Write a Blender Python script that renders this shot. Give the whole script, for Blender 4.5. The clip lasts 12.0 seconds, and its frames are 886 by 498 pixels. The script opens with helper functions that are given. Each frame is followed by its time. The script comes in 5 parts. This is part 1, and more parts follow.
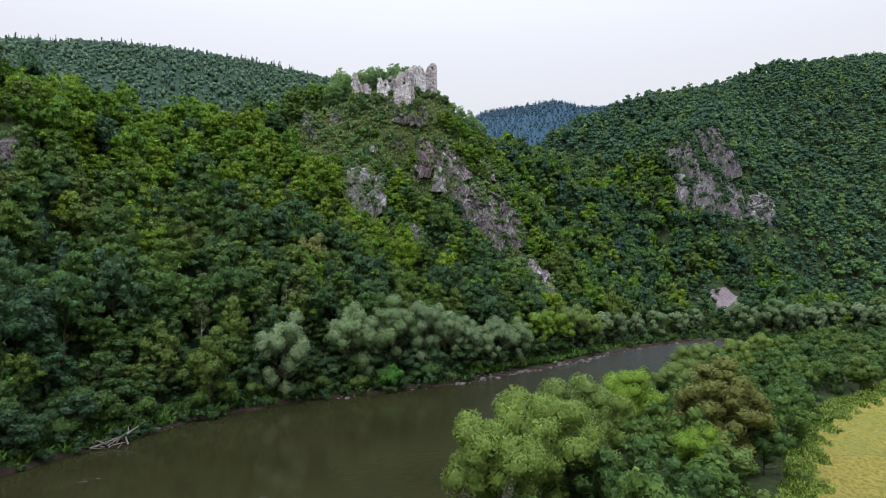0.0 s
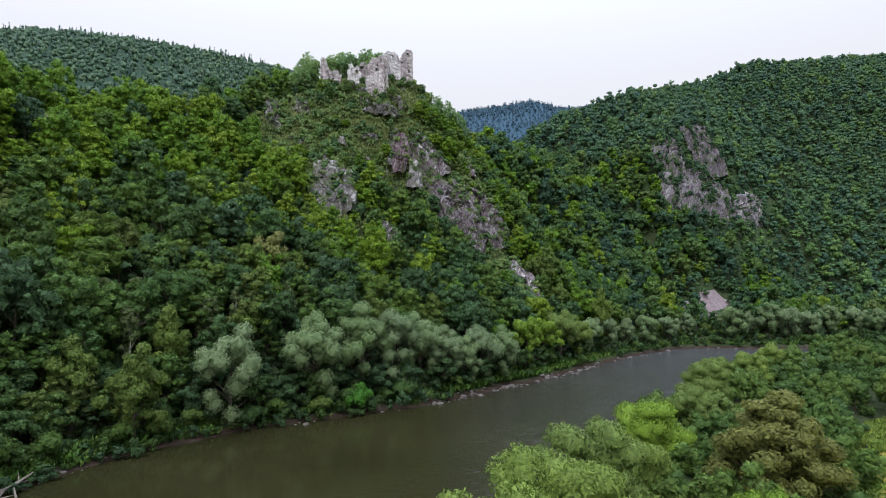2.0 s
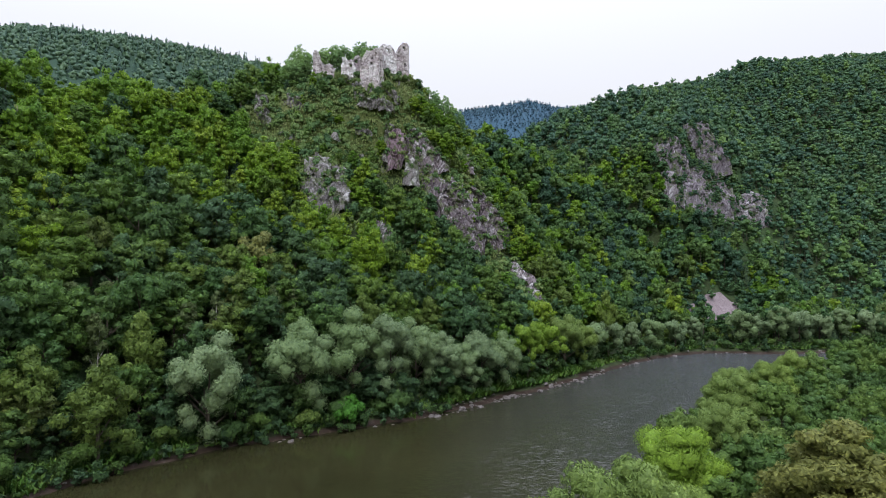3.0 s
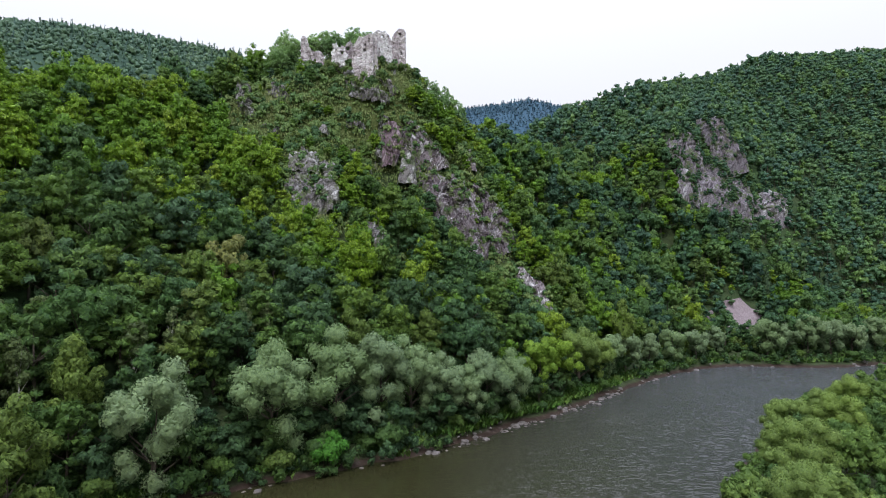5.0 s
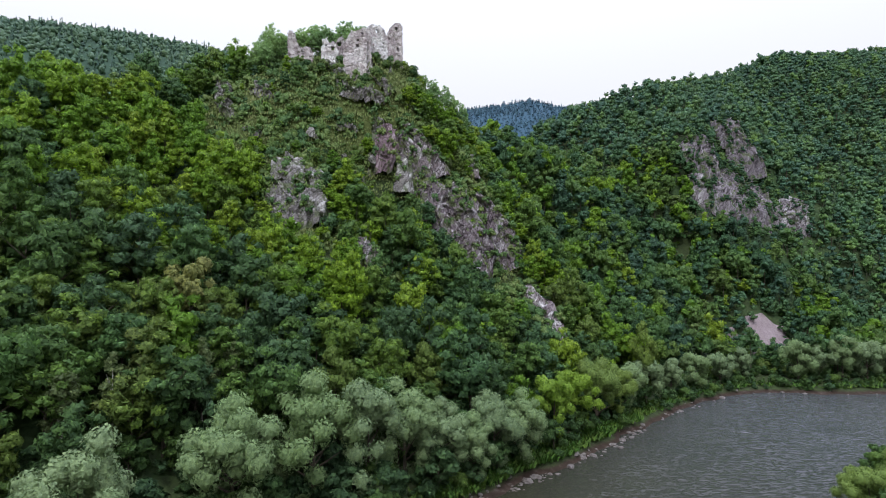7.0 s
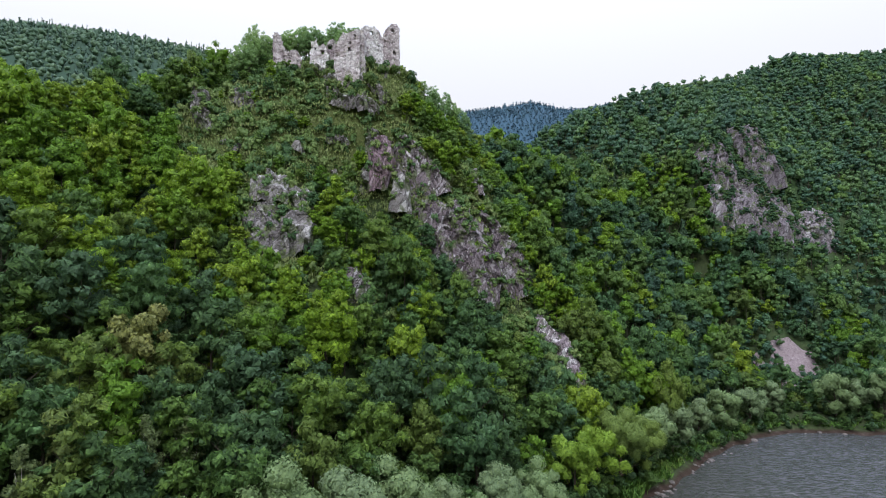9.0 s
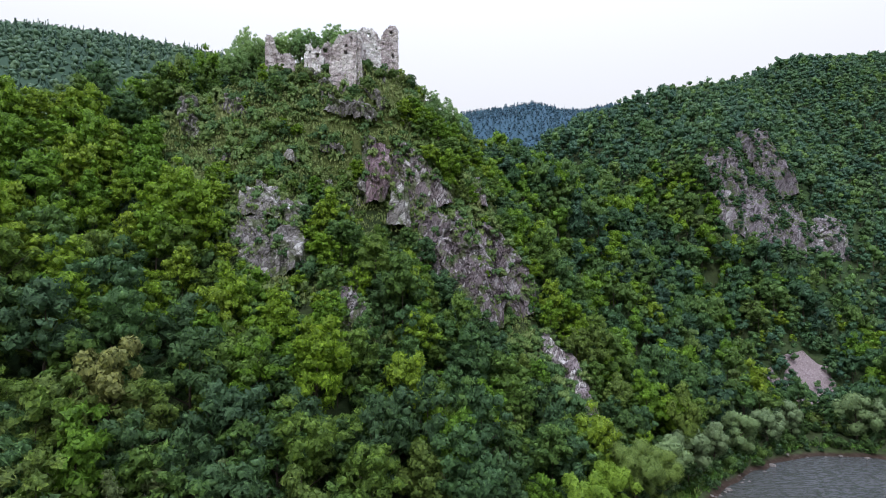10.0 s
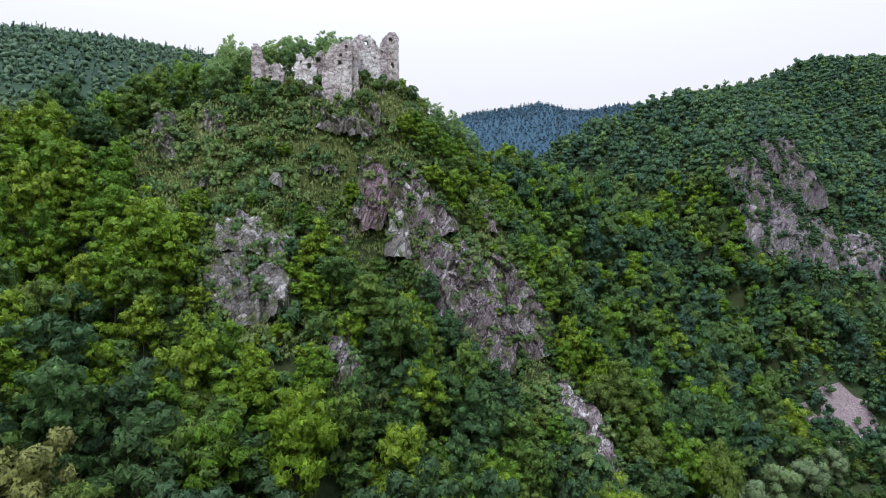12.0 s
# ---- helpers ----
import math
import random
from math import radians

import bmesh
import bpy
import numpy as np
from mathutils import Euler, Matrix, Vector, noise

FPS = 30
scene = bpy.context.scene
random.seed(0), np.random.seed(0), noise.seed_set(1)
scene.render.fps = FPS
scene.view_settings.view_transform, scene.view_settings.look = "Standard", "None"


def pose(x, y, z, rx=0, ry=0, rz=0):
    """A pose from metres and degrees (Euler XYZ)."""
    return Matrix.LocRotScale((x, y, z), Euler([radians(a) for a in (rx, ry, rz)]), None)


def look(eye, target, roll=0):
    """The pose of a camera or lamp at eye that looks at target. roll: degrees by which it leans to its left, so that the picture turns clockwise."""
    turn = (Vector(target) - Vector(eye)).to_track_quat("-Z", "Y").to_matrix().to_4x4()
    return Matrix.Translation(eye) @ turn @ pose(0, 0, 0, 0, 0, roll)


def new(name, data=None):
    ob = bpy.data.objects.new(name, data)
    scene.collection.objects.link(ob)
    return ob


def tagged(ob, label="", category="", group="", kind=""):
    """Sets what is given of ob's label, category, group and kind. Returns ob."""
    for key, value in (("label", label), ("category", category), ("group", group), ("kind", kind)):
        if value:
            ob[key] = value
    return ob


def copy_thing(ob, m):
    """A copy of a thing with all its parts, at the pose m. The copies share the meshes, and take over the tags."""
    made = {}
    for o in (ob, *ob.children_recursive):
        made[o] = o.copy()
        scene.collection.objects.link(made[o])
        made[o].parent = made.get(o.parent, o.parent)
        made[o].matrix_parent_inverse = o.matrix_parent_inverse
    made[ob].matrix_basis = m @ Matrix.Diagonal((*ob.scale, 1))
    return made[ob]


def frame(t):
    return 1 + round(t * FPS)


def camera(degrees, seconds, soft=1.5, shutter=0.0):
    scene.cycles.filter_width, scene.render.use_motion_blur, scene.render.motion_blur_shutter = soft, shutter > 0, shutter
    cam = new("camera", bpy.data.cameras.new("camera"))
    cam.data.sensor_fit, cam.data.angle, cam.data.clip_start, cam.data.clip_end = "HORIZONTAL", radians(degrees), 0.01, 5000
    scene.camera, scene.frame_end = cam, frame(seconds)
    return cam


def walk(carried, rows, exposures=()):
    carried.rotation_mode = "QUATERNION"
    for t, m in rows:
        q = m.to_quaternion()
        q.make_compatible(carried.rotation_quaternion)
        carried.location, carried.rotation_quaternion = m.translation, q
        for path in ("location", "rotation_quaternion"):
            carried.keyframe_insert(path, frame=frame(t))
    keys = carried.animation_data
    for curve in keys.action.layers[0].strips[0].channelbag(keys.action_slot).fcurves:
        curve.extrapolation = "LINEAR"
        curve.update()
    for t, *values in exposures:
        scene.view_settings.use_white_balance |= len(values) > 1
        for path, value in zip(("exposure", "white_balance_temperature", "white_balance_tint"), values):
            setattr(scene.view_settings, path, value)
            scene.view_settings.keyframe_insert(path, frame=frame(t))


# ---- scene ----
cam = camera(77.2, 12.0, soft=0.9)
PATH = [
    (0, (1.17, -1.16, 27.52), (-0.18, 98.74, 32.02), -0.3),
    (0.5, (1.04, 3.02, 27.78), (1.49, 102.92, 32.18), -0.3),
    (1, (0.96, 7.27, 27.98), (2.86, 107.17, 32.43), -0.3),
    (1.5, (1.02, 11.63, 28.19), (3.62, 111.53, 32.69), -0.3),
    (2, (1.15, 15.90, 28.36), (4.05, 115.76, 32.91), -0.3),
    (2.5, (1.26, 20.05, 28.63), (4.31, 119.90, 33.23), -0.3),
    (3, (1.40, 24.41, 28.90), (4.75, 124.26, 33.55), -0.3),
    (5, (2.06, 41.31, 30.99), (5.46, 141.16, 35.59), -0.3),
    (5.5, (2.25, 45.42, 31.85), (5.65, 145.22, 36.55), -0.3),
    (6, (2.42, 49.48, 32.96), (5.82, 149.33, 37.66), -0.3),
    (6.5, (2.52, 53.59, 34.39), (5.87, 153.39, 39.14), -0.3),
    (7, (2.64, 57.41, 35.93), (6.04, 157.21, 40.68), -0.3),
    (9, (3.06, 73.12, 43.16), (6.41, 172.97, 48.12), -0.3),
    (9.5, (3.17, 76.85, 45.13), (6.47, 176.65, 50.03), -0.3),
    (10, (3.33, 80.47, 47.10), (6.53, 180.32, 52.05), -0.3),
    (10.5, (3.53, 84.00, 49.06), (6.58, 183.85, 54.01), -0.3),
    (11, (3.72, 87.58, 51.18), (6.77, 187.38, 56.08), -0.3),
    (11.5, (3.83, 91.17, 53.29), (6.48, 191.02, 58.14), -0.3),
    (12, (4.11, 94.48, 55.47), (6.26, 194.38, 60.32), -0.3),
]
walk(cam, [(t, look(eye, target, roll)) for t, eye, target, roll in PATH], [(0, -0.15), (2.5, -0.05), (5.0, 0.04), (7.0, 0.03), (12.0, -0.02)])

# ---- sky and light: a white overcast noon with a weak, wide sun behind the cloud ----
SUN_ELEVATION, SUN_AZIMUTH = radians(58), radians(200)
world = bpy.data.worlds.new("overcast_sky")
scene.world = world
world.use_nodes = True
wn, wl = world.node_tree.nodes, world.node_tree.links
sky = wn.new("ShaderNodeTexSky")
sky.sky_type, sky.sun_disc = "NISHITA", False
sky.sun_elevation, sky.sun_rotation = SUN_ELEVATION, SUN_AZIMUTH
sky.dust_density, sky.air_density = 4.0, 1.0
dim = wn.new("ShaderNodeVectorMath")
dim.operation = "SCALE"
dim.inputs["Scale"].default_value = 0.1
# cloud cover that brightens towards the zenith, as an overcast sky does
ray_up = wn.new("ShaderNodeSeparateXYZ")
wl.new(wn.new("ShaderNodeTexCoord").outputs["Generated"], ray_up.inputs[0])
rise = wn.new("ShaderNodeMath")
rise.operation, rise.use_clamp = "MAXIMUM", True
rise.inputs[1].default_value = 0.0
power = wn.new("ShaderNodeMath")
power.operation = "POWER"
power.inputs[1].default_value = 3.0
gain = wn.new("ShaderNodeMath")
gain.operation = "MULTIPLY"
gain.inputs[1].default_value = 3.0
wl.new(ray_up.outputs["Z"], rise.inputs[0])
wl.new(rise.outputs[0], power.inputs[0])
wl.new(power.outputs[0], gain.inputs[0])
cover = wn.new("ShaderNodeVectorMath")
cover.operation = "SCALE"
cover.inputs[0].default_value = (0.86, 0.965, 1.34)
wl.new(gain.outputs[0], cover.inputs["Scale"])
pale = wn.new("ShaderNodeVectorMath")
pale.operation = "ADD"
pale.inputs[1].default_value = (0.885, 0.895, 0.945)
wl.new(cover.outputs[0], pale.inputs[0])
cloud = wn.new("ShaderNodeMix")
cloud.data_type = "RGBA"
cloud.inputs["Factor"].default_value = 0.92
wl.new(sky.outputs["Color"], dim.inputs[0])
wl.new(dim.outputs[0], cloud.inputs["A"])
wl.new(pale.outputs[0], cloud.inputs["B"])
wl.new(cloud.outputs["Result"], wn["Background"].inputs["Color"])
wn["Background"].inputs["Strength"].default_value = 1.0
sun_lamp = bpy.data.lights.new("sun", "SUN")
sun_lamp.energy, sun_lamp.angle, sun_lamp.color = 1.7, radians(20), (1.0, 0.98, 0.96)
sun = new("sun", sun_lamp)
sun.matrix_world = look((0, 0, 300), (-math.sin(SUN_AZIMUTH) * math.cos(SUN_ELEVATION) * 100, -math.cos(SUN_AZIMUTH) * math.cos(SUN_ELEVATION) * 100, 300 - math.sin(SUN_ELEVATION) * 100))


# ---- materials ----
class Nodes:
    """Short hand for a material's node tree."""

    def __init__(self, name, roughness=0.8, specular=0.3):
        self.mat = bpy.data.materials.new(name)
        self.mat.use_nodes = True
        self.tree = self.mat.node_tree
        self.shader = self.tree.nodes["Principled BSDF"]
        self.shader.inputs["Roughness"].default_value = roughness
        self.shader.inputs["Specular IOR Level"].default_value = specular

    def node(self, kind, **inputs):
        n = self.tree.nodes.new(kind)
        for key, value in inputs.items():
            self.feed(n.inputs[key.replace("_", " ")], value)
        return n

    def feed(self, socket, value):
        if isinstance(value, bpy.types.NodeSocket):
            self.tree.links.new(value, socket)
        else:
            socket.default_value = value

    def place(self):
        return self.node("ShaderNodeNewGeometry").outputs["Position"]

    def noise(self, scale, detail=4.0, rough=0.6, vector=None, stretch=None):
        v = vector or self.place()
        if stretch:
            m = self.node("ShaderNodeMapping", Vector=v)
            m.inputs["Scale"].default_value = stretch
            v = m.outputs["Vector"]
        n = self.node("ShaderNodeTexNoise", Vector=v, Scale=scale, Detail=detail, Roughness=rough)
        return n.outputs["Fac"]

    def ramp(self, fac, *stops):
        n = self.node("ShaderNodeValToRGB", Fac=fac)
        e = n.color_ramp.elements
        while len(e) < len(stops):
            e.new(0.5)
        for k, (at, colour) in enumerate(stops):
            e[k].position = at
            e[k].color = (*colour, 1) if len(colour) == 3 else colour
        return n.outputs["Color"]

    def math(self, op, a, b=0.0, c=0.0, clamp=False):
        n = self.node("ShaderNodeMath")
        n.operation, n.use_clamp = op, clamp
        for k, v in enumerate((a, b, c)):
            self.feed(n.inputs[k], v)
        return n.outputs[0]

    def mix(self, fac, a, b, blend="MIX"):
        n = self.node("ShaderNodeMix")
        n.data_type, n.blend_type = "RGBA", blend
        for key, v in (("Factor", fac), ("A", a), ("B", b)):
            if not isinstance(v, (bpy.types.NodeSocket, float, int)):
                v = (*v, 1) if len(v) == 3 else v
            self.feed(n.inputs[0] if key == "Factor" else n.inputs[6] if key == "A" else n.inputs[7], v)
        return n.outputs[2]

    def bump(self, height, strength, distance):
        n = self.node("ShaderNodeBump", Height=height, Strength=strength, Distance=distance)
        self.tree.links.new(n.outputs[0], self.shader.inputs["Normal"])

    def colour(self, value):
        self.feed(self.shader.inputs["Base Color"], value)
        return self.mat


def foliage(name, stops, patch=0.02, thin=0.3, grain=4.2, cut=0.45, calm=0.0):
    """Leaves: each tree takes its own green from stops, each clump strays from it; sprays of leaves are cut out of every clump."""
    n = Nodes(name, 0.6, 0.16)
    kin = n.node("ShaderNodeAttribute")
    kin.attribute_name = "tint"
    own = n.math("FRACT", n.math("ADD", kin.outputs["Fac"], n.node("ShaderNodeObjectInfo").outputs["Random"]))
    drift = n.math("MULTIPLY_ADD", n.noise(patch, 2.0), 0.9, -0.45)
    fac = n.math("ADD", n.math("MULTIPLY_ADD", own, 0.8, 0.1), drift, clamp=True)
    count = len(stops)
    col = n.ramp(fac, *[(k / (count - 1), c) for k, c in enumerate(stops)])
    leaf = n.node("ShaderNodeNewGeometry").outputs["Random Per Island"]
    col = n.mix(1.0, col, n.mix(calm, n.ramp(leaf, (0, (0.66, 0.70, 0.67)), (0.5, (1, 1, 1)), (1, (1.38, 1.33, 1.16))), (1, 1, 1)), "MULTIPLY")
    speck = n.noise(grain * 0.8, 5.0, 0.72)
    col = n.mix(1.0, col, n.mix(calm, n.ramp(speck, (0.36, (0.58, 0.61, 0.60)), (0.5, (1, 1, 1)), (0.64, (1.62, 1.54, 1.34))), (1, 1, 1)), "MULTIPLY")
    n.colour(col)
    n.bump(speck, 0.8 - 0.4 * calm, 0.5 / grain)
    t = n.node("ShaderNodeBsdfTranslucent", Color=col)
    m = n.node("ShaderNodeMixShader", Fac=thin)
    n.tree.links.new(n.shader.outputs[0], m.inputs[1])
    n.tree.links.new(t.outputs[0], m.inputs[2])
    last = m
    if cut:
        shape = n.math("GREATER_THAN", n.noise(grain * 1.15, 3.0, 0.6, stretch=(1.0, 1.0, 0.8)), cut)
        last = n.node("ShaderNodeMixShader", Fac=shape)
        n.tree.links.new(n.node("ShaderNodeBsdfTransparent").outputs[0], last.inputs[1])
        n.tree.links.new(m.outputs[0], last.inputs[2])
    n.tree.links.new(last.outputs[0], n.tree.nodes["Material Output"].inputs["Surface"])
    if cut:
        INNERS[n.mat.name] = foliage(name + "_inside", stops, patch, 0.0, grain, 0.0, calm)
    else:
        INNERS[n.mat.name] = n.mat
    return n.mat


INNERS = {}
LEAF = foliage("broadleaf_foliage", [(0.052, 0.106, 0.055), (0.058, 0.120, 0.050), (0.068, 0.136, 0.042), (0.082, 0.150, 0.035), (0.100, 0.168, 0.031), (0.121, 0.152, 0.054)], grain=2.6, cut=0.46, thin=0.42)
# LEAF darkened: bank shade painted into the colour; also darker slope trees
DEEP = foliage("dark_and_shaded_foliage", [(0.048, 0.096, 0.050), (0.054, 0.106, 0.045), (0.062, 0.120, 0.039), (0.076, 0.134, 0.033)], grain=2.6, cut=0.46, thin=0.38)
BRIGHT = foliage("hornbeam_foliage", [(0.080, 0.169, 0.023), (0.106, 0.202, 0.021), (0.138, 0.233, 0.021), (0.171, 0.238, 0.029)], grain=2.6, cut=0.46, thin=0.42)
# greens farther off: distance haze painted in, bluer and with less contrast
MID_LEAF = foliage("hazy_slope_foliage", [(0.041, 0.088, 0.060), (0.048, 0.104, 0.056), (0.058, 0.124, 0.049), (0.076, 0.146, 0.045), (0.097, 0.166, 0.041), (0.117, 0.168, 0.058)], grain=1.7, cut=0.44, thin=0.42, calm=0.15)
FAR_LEAF = foliage("hazy_far_foliage", [(0.034, 0.080, 0.056), (0.045, 0.099, 0.055), (0.060, 0.122, 0.051), (0.086, 0.148, 0.049)], 0.008, 0.35, 1.7, 0.42, 0.65)
FAR_BRIGHT = foliage("hazy_hornbeam_foliage", [(0.066, 0.138, 0.046), (0.084, 0.158, 0.043), (0.104, 0.178, 0.043)], 0.008, 0.35, 1.7, 0.42, 0.65)
MOUNTAIN_LEAF = foliage("hazy_mountain_foliage", [(0.056, 0.108, 0.066), (0.070, 0.128, 0.070), (0.092, 0.150, 0.074)], 0.006, 0.1, 0.5, 0.0, 0.75)
MOUNTAIN_SPRUCE = foliage("hazy_mountain_needles", [(0.040, 0.084, 0.062), (0.050, 0.098, 0.066), (0.064, 0.112, 0.070)], 0.006, 0.1, 0.5, 0.0, 0.5)
# the most distant forest, its haze painted in as blue
HAZE_BLUE_LEAF = foliage("hazy_distant_spruce_foliage", [(0.030, 0.072, 0.110), (0.036, 0.084, 0.122), (0.046, 0.096, 0.130)], 0.004, 0.0, 0.3, 0.0, 0.4)
SILVER = foliage("silver_willow_foliage", [(0.150, 0.222, 0.114), (0.178, 0.252, 0.130), (0.204, 0.280, 0.142), (0.170, 0.260, 0.104)], 0.03, 0.35, 3.6, 0.45, 0.5)
WILLOW = foliage("green_willow_foliage", [(0.142, 0.212, 0.062), (0.166, 0.240, 0.066), (0.184, 0.264, 0.062), (0.196, 0.284, 0.050)], 0.03, 0.4, 6.0, 0.45, 0.35)
LIME = foliage("yellow_green_willow_foliage", [(0.158, 0.262, 0.040), (0.180, 0.290, 0.040), (0.200, 0.310, 0.042)], 0.03, 0.4, 6.0, 0.45, 0.3)
SPRUCE = foliage("spruce_needles", [(0.034, 0.066, 0.042), (0.040, 0.076, 0.042), (0.052, 0.090, 0.042)], 0.03, 0.2, 2.4, 0.42)
LINDEN = foliage("linden_foliage", [(0.118, 0.178, 0.044), (0.132, 0.198, 0.046), (0.150, 0.216, 0.046)], 0.05, 0.4, 2.6, 0.46, 0.25)
BIRCH = foliage("birch_foliage", [(0.098, 0.136, 0.056), (0.112, 0.152, 0.060), (0.124, 0.166, 0.060)], 0.05, 0.4, 3.2, 0.48, 0.3)
RUSSET = foliage("russet_foliage", [(0.142, 0.168, 0.046), (0.162, 0.176, 0.050), (0.130, 0.172, 0.044)], 0.05, 0.35, 5.0, 0.46, 0.3)
PALE = foliage("pale_blossom_foliage", [(0.148, 0.170, 0.052), (0.168, 0.180, 0.060), (0.135, 0.165, 0.048)], 0.05, 0.2, 2.4, 0.46, 0.2)
TUSSOCK = foliage("dry_grass_tussocks", [(0.126, 0.186, 0.056), (0.158, 0.206, 0.066), (0.195, 0.222, 0.086)], 0.06, 0.3, 5.0, 0.42, 0.6)
SHRUB = foliage("shrub_foliage", [(0.052, 0.112, 0.046), (0.086, 0.158, 0.054), (0.124, 0.196, 0.060), (0.170, 0.220, 0.080)], 0.07, 0.4, 2.8, 0.45, 0.4)
HEDGE = foliage("thicket_foliage", [(0.064, 0.124, 0.044), (0.080, 0.150, 0.042), (0.104, 0.180, 0.042), (0.136, 0.204, 0.054)], 0.05, 0.4, 3.6, 0.46, 0.3)
YOUNG = foliage("young_ash_foliage", [(0.200, 0.330, 0.150), (0.228, 0.360, 0.150), (0.250, 0.385, 0.140)], 0.05, 0.5, 2.4, 0.47, 0.3)
MARGIN = foliage("margin_grass_blades", [(0.110, 0.200, 0.034), (0.150, 0.225, 0.040), (0.200, 0.240, 0.052)], 0.08, 0.3, 4.0)
FRESH = foliage("fresh_shrub_foliage", [(0.060, 0.190, 0.030), (0.072, 0.215, 0.032), (0.084, 0.230, 0.034)], 0.05, 0.4, 3.6, 0.46, 0.3)
GRASS = foliage("bank_grass_blades", [(0.048, 0.116, 0.024), (0.068, 0.146, 0.026), (0.104, 0.158, 0.036)], 0.08, 0.3, 4.0)


def bark():
    n = Nodes("bark", 0.9, 0.2)
    g = n.noise(1.6, 6.0, 0.65, stretch=(3, 3, 0.5))
    n.bump(g, 0.6, 0.05)
    return n.colour(n.ramp(g, (0.25, (0.030, 0.024, 0.018)), (0.6, (0.085, 0.070, 0.052)), (0.85, (0.15, 0.13, 0.10))))


def forest_floor():
    n = Nodes("forest_floor", 0.95, 0.15)
    big, fine = n.noise(0.03, 5.0), n.noise(0.9, 6.0, 0.7)
    n.bump(fine, 0.8, 0.3)
    soil = n.ramp(fine, (0.3, (0.028, 0.034, 0.018)), (0.55, (0.040, 0.058, 0.022)), (0.8, (0.070, 0.090, 0.034)))
    turf = n.ramp(fine, (0.3, (0.050, 0.070, 0.022)), (0.55, (0.095, 0.118, 0.038)), (0.8, (0.160, 0.160, 0.065)))
    herbs = n.ramp(fine, (0.3, (0.030, 0.052, 0.024)), (0.55, (0.046, 0.084, 0.032)), (0.8, (0.074, 0.116, 0.044)))
    col = n.mix(n.ramp(big, (0.42, (0, 0, 0)), (0.60, (1, 1, 1))), soil, herbs)
    up = n.node("ShaderNodeSeparateXYZ", Vector=n.place()).outputs["Z"]
    aside = n.node("ShaderNodeSeparateXYZ", Vector=n.place()).outputs["X"]
    col = n.mix(n.math("MULTIPLY", n.math("MULTIPLY_ADD", up, 0.1, -6.2, clamp=True), n.math("MULTIPLY_ADD", aside, -0.1, 5.0, clamp=True)), col, turf)
    col = n.mix(n.math("MULTIPLY_ADD", up, 0.2, -0.8, clamp=True), soil, col)
    wet = n.math("SUBTRACT", 1.0, n.math("MULTIPLY_ADD", n.math("ADD", up, n.math("MULTIPLY", fine, 0.6)), 2.0, -1.5, clamp=True))
    mud = n.ramp(n.noise(0.7, 6.0, 0.7), (0.3, (0.020, 0.013, 0.009)), (0.55, (0.040, 0.027, 0.020)), (0.75, (0.090, 0.072, 0.062)))
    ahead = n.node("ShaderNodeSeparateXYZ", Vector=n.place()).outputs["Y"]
    # gap shade and, farther off, haze blue painted into the ground
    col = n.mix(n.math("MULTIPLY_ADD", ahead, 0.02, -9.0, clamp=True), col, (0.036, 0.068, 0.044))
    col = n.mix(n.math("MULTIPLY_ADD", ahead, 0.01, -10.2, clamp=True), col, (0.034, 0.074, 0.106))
    return n.colour(n.mix(wet, col, mud))


